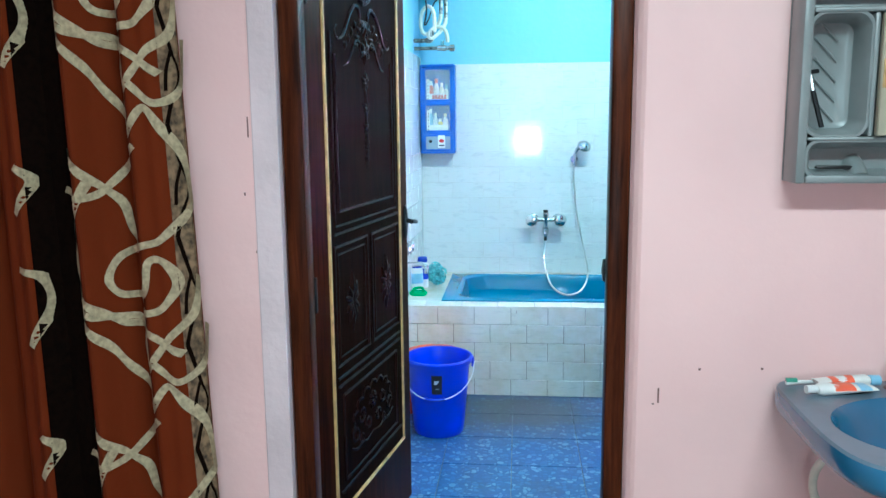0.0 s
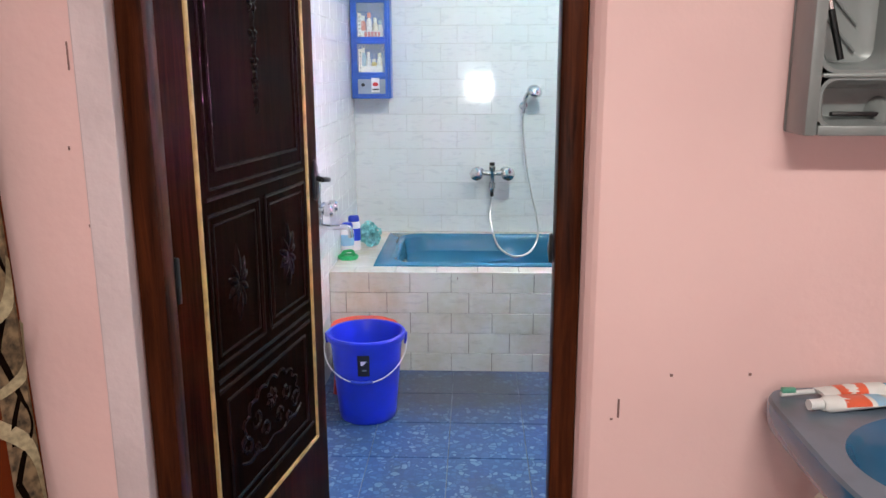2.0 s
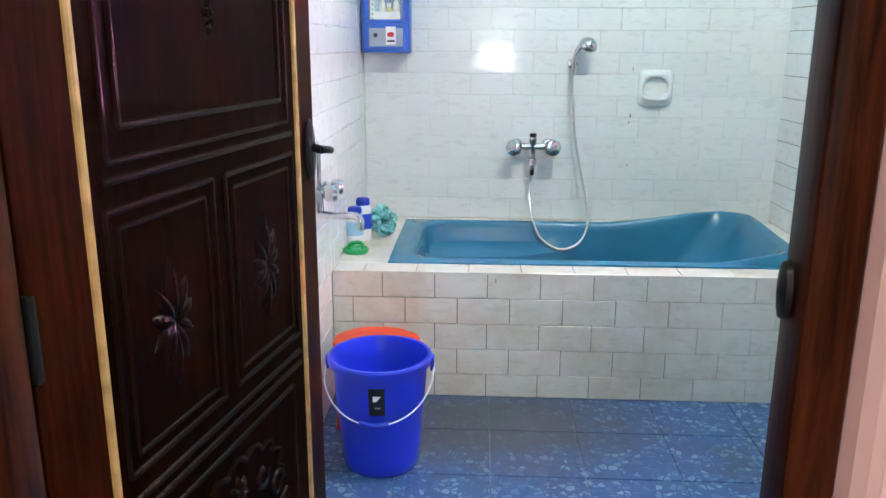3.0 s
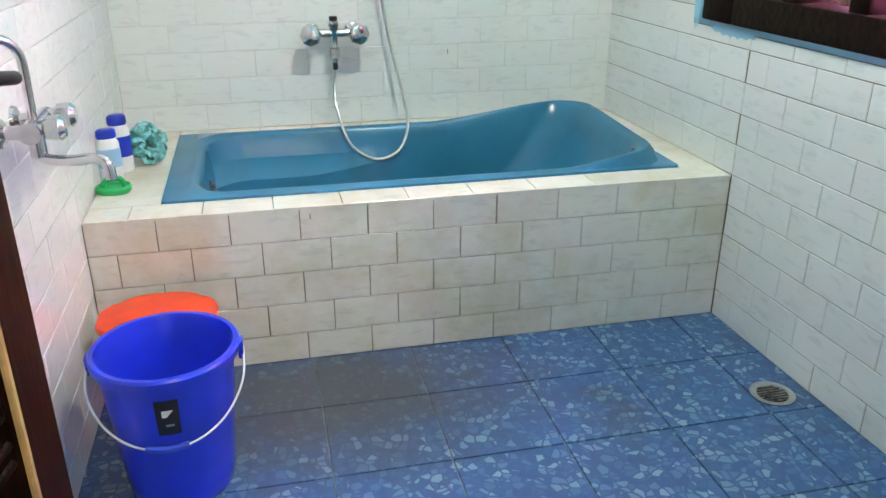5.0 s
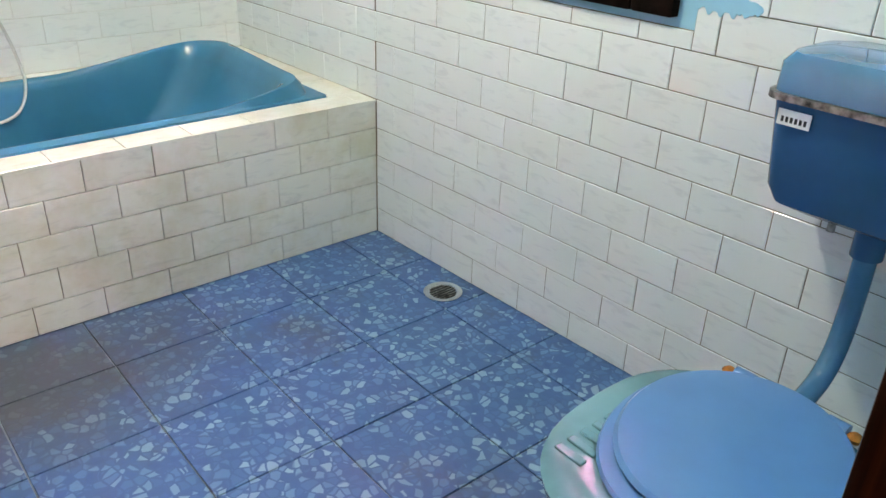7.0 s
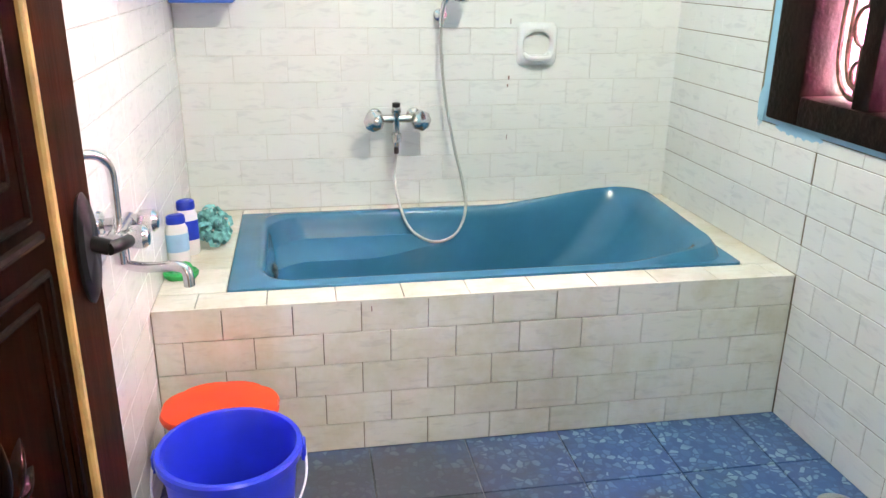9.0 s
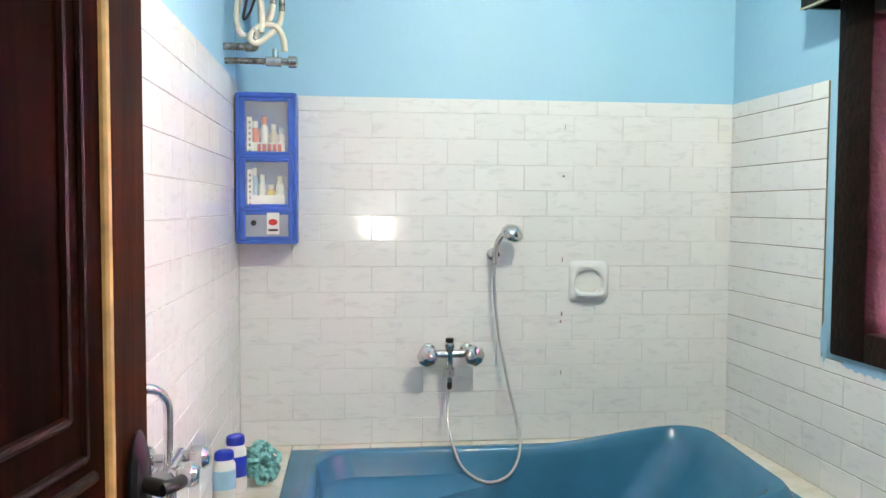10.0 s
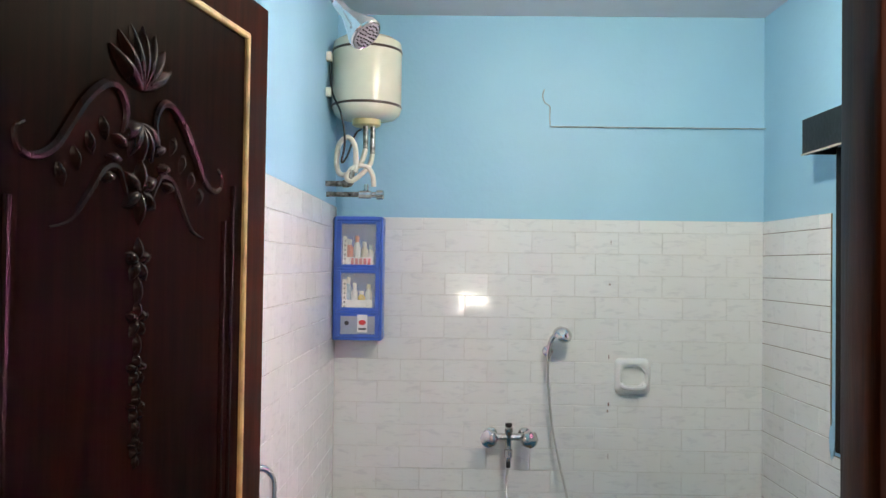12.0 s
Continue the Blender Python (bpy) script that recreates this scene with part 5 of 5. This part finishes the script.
def tray(x0, x1, z0, z1, r, depth):
    cx, cz, hx, hz = (x0 + x1) / 2, (z0 + z1) / 2, (x1 - x0) / 2, (z1 - z0) / 2
    rings = []
    for ins, y in ((0.0, MD + 0.004), (0.006, MD + 0.004), (0.012, MD + 0.016), (0.02, MD + depth), (0.03, MD + depth + 0.006)):
        rings.append([(x, y, z) for x, z in rounded(cx, cz, hx - ins, hz - ins, max(0.004, r - ins * 0.5))])
    return loft(bmesh.new(), rings, True, False, True)


part("side_niche", tray(MX0 + 0.014, 1.520, 1.418, 1.696, 0.035, 0.07), M["grey_plastic"], mc)
part("tray_niche", tray(MX0 + 0.020, MX1 - 0.020, MZ0 + 0.010, 1.414, 0.028, 0.06), M["grey_plastic"], mc)
for x in (1.515, 1.730):
    part("tray_divider", loft(bmesh.new(), [[(x + w * (t - 0.5) * 2, MD + dd, MZ0 + 0.020 + hh * (1 - (2 * t - 1) ** 2) ** 0.5) for t in [i / 10 for i in range(11)]] for w, dd, hh in ((0.018, 0.012, 0.003), (0.020, 0.02, 0.016), (0.024, 0.04, 0.032), (0.028, 0.064, 0.045))], False), M["grey_plastic"], mc)
bm = bmesh.new()
for k in range(5):
    z = 1.465 + 0.045 * k
    rod((1.417, MD + 0.070, z + 0.045), (1.467, MD + 0.070, z - 0.01), 0.0025, 6, bm)
part("ribs", bm, M["grey_plastic"], mc)
for x in (1.445, 1.622, 1.87):
    bm = bmesh.new()
    for k in range(-3, 4):
        rod((x + 0.006 * k, MD + 0.080, MZ0 + 0.045), (x + 0.018 * k, MD + 0.080, MZ0 + 0.085), 0.0015, 5, bm)
    part("shell_ribs", bm, M["grey_plastic"], mc)
mdoor = part("mirror_door", bmesh.new(), M["beige"], mc)
bm = bmesh.new()
for a in ((1.532, 1.558, 1.421, 1.689), (2.022, 2.050, 1.421, 1.689), (1.558, 2.022, 1.421, 1.443), (1.558, 2.022, 1.667, 1.689)):
    box(bm, a[0], a[1], MD - 0.014, MD + 0.004, a[2], a[3], 0.003, 1)
mdoor.data = finish("mirror_door", bm, M["beige"])
part("mirror_glass", boxed(1.556, 2.024, MD - 0.006, MD - 0.002, 1.441, 1.669), M["mirror"], mdoor, "mirror glass", False)
part("catch", boxed(1.536, 1.546, MD - 0.016, MD - 0.012, 1.527, 1.59, bevel=0.002), M["gold"], mdoor)
st = part("sticker", boxed(1.586, 1.642, MD - 0.0075, MD - 0.0062, 1.467, 1.511), M["paper"], mdoor, "small square sticker", False)
part("sticker_print", boxed(1.591, 1.637, MD - 0.0083, MD - 0.0074, 1.472, 1.506), M["brown"], st, smooth=False)
part("sticker_print", boxed(1.602, 1.626, MD - 0.0090, MD - 0.0082, 1.482, 1.494), M["gold"], st, smooth=False)
rz = thing("razor", "black and silver razor standing in the cabinet niche", "razor", at=pose(1.388, YP + MD + 0.035, 1.436, 0, -8, 0))
part("grip", tube([(0.012, 0, 0.0), (0.006, 0, 0.04), (0, 0, 0.085)], 0.006, 8), M["black_metal"], rz)
part("neck", rod((0, 0, 0.085), (-0.004, 0, 0.125), 0.006, 8), M["chrome"], rz)
part("blade_head", boxed(-0.024, 0.016, -0.006, 0.006, 0.122, 0.132, bevel=0.002), M["black_metal"], rz)
cmb = thing("comb", "small black comb lying in the cabinet tray", "comb", at=pose(1.432, YP + MD + 0.035, MZ0 + 0.027))
part("comb_body", boxed(-0.04, 0.04, -0.008, 0.008, 0.0, 0.008, bevel=0.003), M["black"], cmb)
gsb = thing("soap_bar", "green bar of soap in the cabinet tray", "soap", at=pose(1.815, YP + MD + 0.035, MZ0 + 0.027))
ocm = thing("comb", "flat orange plastic comb lying on the cabinet's upper shelf", "comb", at=pose(1.60, YP + MD + 0.03, 1.700))
part("comb_body", boxed(-0.065, 0.065, -0.014, 0.006, 0.0, 0.006, bevel=0.002), M["orange_red"], ocm)
for k in range(20):
    part("tooth", boxed(-0.06 + 0.006 * k, -0.057 + 0.006 * k, 0.006, 0.022, 0.001, 0.005), M["orange_red"], ocm, smooth=False)
cup = thing("cup", "small round white cup on the cabinet's upper shelf", "cup", at=pose(1.745, YP + MD + 0.05, 1.700))
part("bowl", lathe([(0, 0.0), (0.018, 0.0), (0.030, 0.012), (0.036, 0.035), (0.0345, 0.035), (0.028, 0.013), (0, 0.004)], None, 28), M["white"], cup)
part("bar", boxed(-0.055, 0.055, -0.018, 0.018, 0.0, 0.014, bevel=0.006), M["green"], gsb)


# curtain of the next doorway
def curtain_material():
    m = material("orange_brown_cloth", (0.20, 0.045, 0.012), 0.85, 0, 0.1, 40, 0.2, 300)
    bs = m.node_tree.nodes["Principled BSDF"]
    uv = node(m, "ShaderNodeUVMap")
    n = node(m, "ShaderNodeTexNoise", Scale=60.0, Detail=3.0)
    link(m, uv.outputs[0], n.inputs["Vector"])
    r = node(m, "ShaderNodeValToRGB")
    r.color_ramp.elements[0].color, r.color_ramp.elements[1].color = (0.055, 0.008, 0.002, 1), (0.18, 0.030, 0.006, 1)
    bs.inputs["Specular IOR Level"].default_value = 0.08
    link(m, n.outputs[0], r.inputs[0])
    link(m, r.outputs[0], bs.inputs["Base Color"])
    return m


M["curtain"] = curtain_material()
# near-black brown for the painted fold shade and the lining's vines
M["curtain_dark"] = material("dark_brown_cloth", (0.005, 0.002, 0.001), 0.9, 0, 0.2, 60, spec=0.05)
M["pattern"] = material("beige_woven_pattern", (0.44, 0.36, 0.22), 0.8, 0, 0.12, 80, 0.3, 300)
M["curtain_lining"] = material("patterned_lining_cloth", (0.20, 0.13, 0.07), 0.85, 0, 0.3, 45, 0.3, 300)


def fold(s):
    """Depth of the curtain at s metres of its width."""
    return 0.035 * math.sin(2 * math.pi * (s / 0.17) + 0.6) + 0.012 * math.sin(2 * math.pi * s / 0.071 + 1.0)


CY, CXE = YP - 0.085, -0.115


def on_curtain(s, z, lift=0.0):
    flare = 1.0 + 0.05 * (1.3 - z)
    return (CXE - 0.62 + s * flare, CY - fold(s) - lift, z)


cur = thing("curtain", "rust-brown curtain with beige looping ribbon pattern hanging in folds", "curtain", at=pose(0, 0, 0))
bm = bmesh.new()
S, NZ = 90, 24
loft(bm, [[on_curtain(0.62 * i / S, 2.35 - 2.25 * k / NZ, 0) for i in range(S + 1)] for k in range(NZ + 1)], False)
for f in bm.faces:
    f.smooth = True
cloth = part("cloth", bm, M["curtain"], cur)
cloth.modifiers.new("thickness", "SOLIDIFY").thickness = 0.003
# near-black strip painting the shade of a deep fold, and lining at the free edge
bm = bmesh.new()
loft(bm, [[on_curtain(s, 2.35 - 2.25 * k / NZ, 0.0035) for s in (0.225, 0.24, 0.26, 0.28, 0.30, 0.315, 0.325)] for k in range(NZ + 1)], False)
part("dark_stripe", bm, M["curtain_dark"], cur)
bm = bmesh.new()
loft(bm, [[on_curtain(s, 2.35 - 2.25 * k / NZ, 0.0035) for s in (0.585, 0.595, 0.605, 0.615, 0.622)] for k in range(NZ + 1)], False)
part("lining_edge", bm, M["curtain_lining"], cur)


def ribbon(bm, pts, w=0.011):
    path = smooth_path([(s, z, 0) for s, z in pts], 8)
    a, b = [], []
    for i, p in enumerate(path):
        d = path[min(i + 1, len(path) - 1)] - path[max(i - 1, 0)]
        nrm = Vector((-d.y, d.x, 0)).normalized() * w
        a.append(on_curtain(p.x + nrm.x, p.y + nrm.y, 0.005))
        b.append(on_curtain(p.x - nrm.x, p.y - nrm.y, 0.005))
    loft(bm, [a, b], False)


bm = bmesh.new()
STROKES = (((0.14, 0.26), (0.19, 0.22), (0.27, 0.21), (0.32, 0.17)), ((0.15, 0.22), (0.21, 0.14), (0.27, 0.05), (0.32, -0.02)), ((0.30, 0.29), (0.31, 0.22), (0.29, 0.14), (0.30, 0.04)),
           ((0.33, 0.10), (0.39, 0.05), (0.44, 0.10), (0.46, 0.20)), ((0.31, -0.03), (0.36, 0.04), (0.40, -0.02), (0.43, -0.10), (0.44, -0.20)), ((0.12, -0.16), (0.18, -0.18), (0.23, -0.16), (0.30, -0.08), (0.33, -0.05)),
           ((0.15, -0.06), (0.20, -0.13), (0.26, -0.19), (0.28, -0.27), (0.32, -0.31)), ((0.20, -0.14), (0.16, -0.24), (0.14, -0.36), (0.17, -0.44)),
           ((0.44, -0.20), (0.38, -0.28), (0.32, -0.30), (0.25, -0.33), (0.22, -0.39), (0.25, -0.43), (0.32, -0.42), (0.34, -0.34), (0.38, -0.34), (0.40, -0.40), (0.36, -0.46), (0.30, -0.47)),
           ((0.17, -0.44), (0.24, -0.50), (0.32, -0.52), (0.40, -0.58)), ((0.44, -0.38), (0.42, -0.48), (0.37, -0.54), (0.31, -0.62)), ((0.02, -0.10), (0.05, -0.14), (0.01, -0.22)), ((0.00, -0.36), (0.05, -0.38), (0.06, -0.46), (0.02, -0.56)))
for z0 in (2.16, 1.46, 0.76):
    for st_ in STROKES:
        ribbon(bm, [(0.185 + s_, z0 + z_) for s_, z_ in st_], 0.009)
part("ribbon_pattern", bm, M["pattern"], cur, "raised beige ribbon loops")
bm = bmesh.new()
for k in range(8):
    z0 = 2.30 - 0.28 * k
    ribbon(bm, [(0.590, z0), (0.604, z0 - 0.10), (0.616, z0 - 0.16), (0.600, z0 - 0.22), (0.590, z0 - 0.28)], 0.003)
    ribbon(bm, [(0.604, z0 - 0.10), (0.595, z0 - 0.15), (0.592, z0 - 0.20)], 0.0025)
part("vine_pattern", bm, M["curtain_dark"], cur, "thin dark vines on the lining")
part("rod", rod((CXE - 0.9, CY, 2.36), (CXE + 0.08, CY, 2.36), 0.012, 12), M["dark_wood"], cur)
for x in (CXE - 0.85, CXE + 0.05):
    part("rod_bracket", boxed(x - 0.01, x + 0.01, CY, YP, 2.345, 2.375, bevel=0.003), M["dark_wood"], cur)

# far corner of the pink room: dark window with red curtain, seen in the mirror
rc = thing("red_curtain", "dark red patterned curtain hanging at the far window", "curtain", at=pose(0, 0, 0))
bm = bmesh.new()
loft(bm, [[(3.13 + 0.30 * i / 60, PY + 0.06 + 0.025 * math.sin(2 * math.pi * i / 15), z) for i in range(61)] for z in (0.1, 0.8, 1.5, 2.25)], False)
M["red_cloth"] = material("dark_red_cloth", (0.16, 0.012, 0.02), 0.85, 0, 0.3, 25, second=(0.05, 0.004, 0.008))
drape = part("drape", bm, M["red_cloth"], rc)
drape.modifiers.new("thickness", "SOLIDIFY").thickness = 0.003
part("rod", rod((2.75, PY + 0.06, 2.27), (3.44, PY + 0.06, 2.27), 0.012, 10), M["dark_wood"], rc)
w2 = tagged(thing("window_2", "dark window with a lilac strip of daylight", "window", at=pose(0, 0, 0)), kind="structure")
M["night_glass"] = material("dark_glass", (0.03, 0.03, 0.05), 0.1)
M["lilac_strip"] = glow("lilac_strip", (0.62, 0.42, 1.0), 2.2)
part("pane", boxed(2.80, 3.44, PY + 0.001, PY + 0.012, 0.7, 2.2), M["night_glass"], w2, smooth=False)
part("pane", boxed(2.985, 3.035, PY + 0.013, PY + 0.016, 0.7, 2.2), M["lilac_strip"], w2, "strip of lilac daylight", False)

# unseen lamp panel, added as the pink room's main light
rl = thing("ceiling_lamp", "plain white ceiling lamp panel, unseen, added to light the pink room", "light", at=pose(1.2, -5.0, H))
part("housing", boxed(-0.6, 0.6, -0.3, 0.3, -0.035, 0, bevel=0.006), M["white"], rl)

# scuffs and screw marks on the pink wall
M["scuff"] = material("dark_scuff", (0.22, 0.12, 0.11), 0.8)
for x, z, dx, dz in ((0.026, 1.450, 0.0018, 0.026), (1.066, 0.765, 0.0022, 0.020), (1.166, 0.836, 0.003, 0.003), (1.318, 0.840, 0.003, 0.003), (0.01, 1.28, 0.002, 0.004), (0.035, 1.13, 0.002, 0.003), (1.053, 0.742, 0.003, 0.002)):
    tagged(new("wall_scuff", finish("wall_scuff", boxed(x - dx, x + dx, YP - 0.0015, YP + 0.001, z - dz, z + dz, bevel=0.001), M["scuff"])), "small dark scuff on the pink wall", "scuff", "scuffs on the wall")


# dark chips and drill marks on the back tiles and the bath front
for x, z, dx, dz in ((1.327, 1.700, 0.0012, 0.010), (1.323, 1.512, 0.004, 0.004), (1.322, 1.19, 0.0016, 0.010), (1.322, 0.98, 0.003, 0.008), (1.318, 0.95, 0.0025, 0.006), (1.322, 0.75, 0.0014, 0.010)):
    tagged(new("tile_chip", finish("tile_chip", boxed(x - dx, x + dx, -0.0088, -0.007, z - dz, z + dz, bevel=0.0006), M["scuff"])), "small dark chip in the white wall tiles", "chip", "chips in the tiles")
tagged(new("tile_chip", finish("tile_chip", boxed(0.699, 0.702, DY + 0.0012, DY + 0.004, 0.452, 0.468, bevel=0.0006), M["scuff"])), "small dark chip in the bath front tiles", "chip", "chips in the tiles")


def smear(y, z, hy, hz, seed, runs=0):
    """Spilt wall paint on the tiles: an uneven flat patch with short runs."""
    rng = random.Random(seed)
    bm = bmesh.new()
    top = [(y + hy * (2 * i / 30 - 1), z + hz * math.sqrt(max(0.02, 1 - (2 * i / 30 - 1) ** 2)) * rng.uniform(0.85, 1.05)) for i in range(31)]
    low = [(a, z - hz * math.sqrt(max(0.02, 1 - ((a - y) / hy) ** 2)) * (rng.uniform(0.7, 1.0) + (runs if i % 5 in (1, 2) else 0))) for i, (a, b) in enumerate(top)]
    loft(bm, [[(XR - 0.0092, a, b) for a, b in top], [(XR - 0.0092, a, b) for a, b in low]], False)
    loft(bm, [[(XR - 0.0092, a, b) for a, b in low], [(XR - 0.0075, a, b - 0.001) for a, b in low]], False)
    return bm


for y, z, hy, hz, sd in ((-2.165, 0.985, 0.085, 0.020, 3), (-0.640, 0.975, 0.020, 0.055, 5), (-0.85, 0.915, 0.12, 0.012, 8)):
    tagged(new("trim_paint", finish("trim_paint", smear(y, z, hy, hz, sd, 0.5), M["blue"], False)), "sky-blue paint smeared on the white tiles", "paint", kind="structure").matrix_world = SKEW


# ---- tiles, piece by piece ----
TILE_MESH = {}


def tile_mesh(w, h, mat, thick=0.008):
    key = (round(w, 4), round(h, 4), mat.name, thick)
    if key not in TILE_MESH:
        c = 0.0013
        bm = bmesh.new()
        rings = []
        for ins, y in ((0, 0), (0, -thick + c), (c, -thick)):
            rings.append([(-w / 2 + ins, y, -h / 2 + ins), (w / 2 - ins, y, -h / 2 + ins), (w / 2 - ins, y, h / 2 - ins), (-w / 2 + ins, y, h / 2 - ins)])
        loft(bm, rings, True, False, True)
        TILE_MESH[key] = finish("tile", bm, mat, False)
    return TILE_MESH[key]


def lay(parent, place, u0, u1, lines, first, pitch, mat, gap=0.0016, holes=(), phase=0):
    """Rows of tiles in running bond between u0 and u1; lines are the row edges, place turns (u, v) into a pose."""
    rng = random.Random(len(parent.name) * 7 + int(100 * u1))
    for k, (v0, v1) in enumerate(zip(lines, lines[1:])):
        off = first[(k + phase) % len(first)]
        cuts = [u0]
        u = u0 + off
        while u < u1 - 0.004:
            if u > u0 + 0.004:
                cuts.append(u)
            u += pitch
        cuts.append(u1)
        for a, b in zip(cuts, cuts[1:]):
            pieces = [(a, b, v0, v1)]
            for hu0, hu1, hv0, hv1 in holes:
                nxt = []
                for p in pieces:
                    if p[1] <= hu0 or p[0] >= hu1 or p[3] <= hv0 or p[2] >= hv1:
                        nxt.append(p)
                        continue
                    m0, m1 = max(p[0], hu0), min(p[1], hu1)
                    nxt += [(p[0], m0, p[2], p[3]), (m1, p[1], p[2], p[3]), (m0, m1, p[2], min(p[3], hv0)), (m0, m1, max(p[2], hv1), p[3])]
                pieces = nxt
            for p in pieces:
                w, h = p[1] - p[0] - gap, p[3] - p[2] - gap
                if w < 0.006 or h < 0.006:
                    continue
                ob = new("tile", tile_mesh(w, h, mat))
                ob.parent = parent
                tilt = pose(0, rng.uniform(-0.0004, 0.0004), 0, rng.uniform(-0.22, 0.22), 0, rng.uniform(-0.16, 0.16))
                ob.matrix_basis = place((p[0] + p[1]) / 2, (p[2] + p[3]) / 2) @ tilt


below = [0.0, 0.09, 0.19, 0.29, 0.39, DECK]
above = [DECK + 0.0965 * k for k in range(14)] + [TOP]
TOP_W = TOP + 0.043
above_west = above[:-1] + [TOP_W]
P = 0.1935
# beds of grout behind the tiles
part("grout_bed", boxed(XL, XR, -0.0055, 0.0, 0, TOP - 0.002), M["pale_grout"], north, smooth=False)
part("grout_bed", boxed(XL, XL + 0.0055, YI, 0, 0, TOP_W - 0.002), M["pale_grout"], west, smooth=False)
bm = bmesh.new()
EDGE0, EDGE1, EDGEZ = WY0 - 0.05, WY1 + 0.068, WZ0 - 0.02
for a in ((EDGE1, 0, 0, TOP - 0.002), (YI, EDGE0, 0, TOP - 0.002), (EDGE0, EDGE1, 0, EDGEZ)):
    box(bm, XR - 0.0055, XR, a[0], a[1], a[2], a[3])
part("grout_bed", bm, M["grout"], east, smooth=False)
lay(north, lambda u, v: pose(u, 0, v), XL + 0.008, XR - 0.008, above, (0.53 * P, P), P, M["tile"])
lay(west, lambda u, v: pose(XL, u, v, 0, 0, 90), DY, -0.009, above_west, (0.3 * P, 0.8 * P), P, M["tile"])
lay(west, lambda u, v: pose(XL, u, v, 0, 0, 90), YI, DY, below + above_west[1:], (0.3 * P, 0.8 * P), P, M["tile"])
PE = 0.2028
hole = ((-EDGE1, -EDGE0, EDGEZ, 3.0),)
lay(east, lambda u, v: pose(XR, -u, v, 0, 0, -90), 0.009, -DY, above, ((1.247 - 0.009) % PE, (1.349 - 0.009) % PE), PE, M["tile"], 0.0024, holes=hole)
lay(east, lambda u, v: pose(XR, -u, v, 0, 0, -90), -DY, -YI, below + above[1:], ((1.247 + DY) % PE, (1.349 + DY) % PE), PE, M["tile"], 0.0024, holes=hole)
lay(deck, lambda u, v: pose(u, DY + 0.010, v), XL + 0.008, XR - 0.008, below, (P - 0.008, 0.39 * P), P, M["deck_tile"], 0.0026)
# deck top: front ledge, left shelf, back ledge, right ledge
flat = lambda u, v: pose(u, v, DECK - 0.008, -90)
lay(deck, flat, XL + 0.008, XR - 0.008, [DY, TY0 - 0.001], (0.60 * P,), P, M["deck_tile"], 0.002)
lay(deck, flat, XL + 0.008, TX0 - 0.001, [TY0, TY0 + 0.19, TY0 + 0.38, TY0 + 0.57, -0.009], (P,), P, M["deck_tile"], 0.002)
lay(deck, flat, TX0, XR - 0.008, [TY1 + 0.001, -0.009], (0.5 * P,), P, M["deck_tile"], 0.002)
lay(deck, flat, TX1 + 0.001, XR - 0.008, [TY0, TY0 + 0.19, TY0 + 0.38, TY0 + 0.57, TY1], (P,), P, M["deck_tile"])
# floor
FX, FY = 0.297, 0.302
xs = [XL] + [1.278 + FX * k for k in range(-4, 3) if XL + 0.01 < 1.278 + FX * k < XR - 0.01] + [XR + 0.06]
ys = [YI - 0.22] + [-1.82 + FY * k for k in range(-3, 4) if YI - 0.2 < -1.82 + FY * k < DY] + [DY + 0.01]
for y0, y1 in zip(ys, ys[1:]):
    for x0, x1 in zip(xs, xs[1:]):
        ob = new("tile", tile_mesh(x1 - x0 - 0.0035, y1 - y0 - 0.0035, M["floor_tile"]))
        ob.parent = floor
        ob.matrix_basis = pose((x0 + x1) / 2, (y0 + y1) / 2, -0.0085, -90)
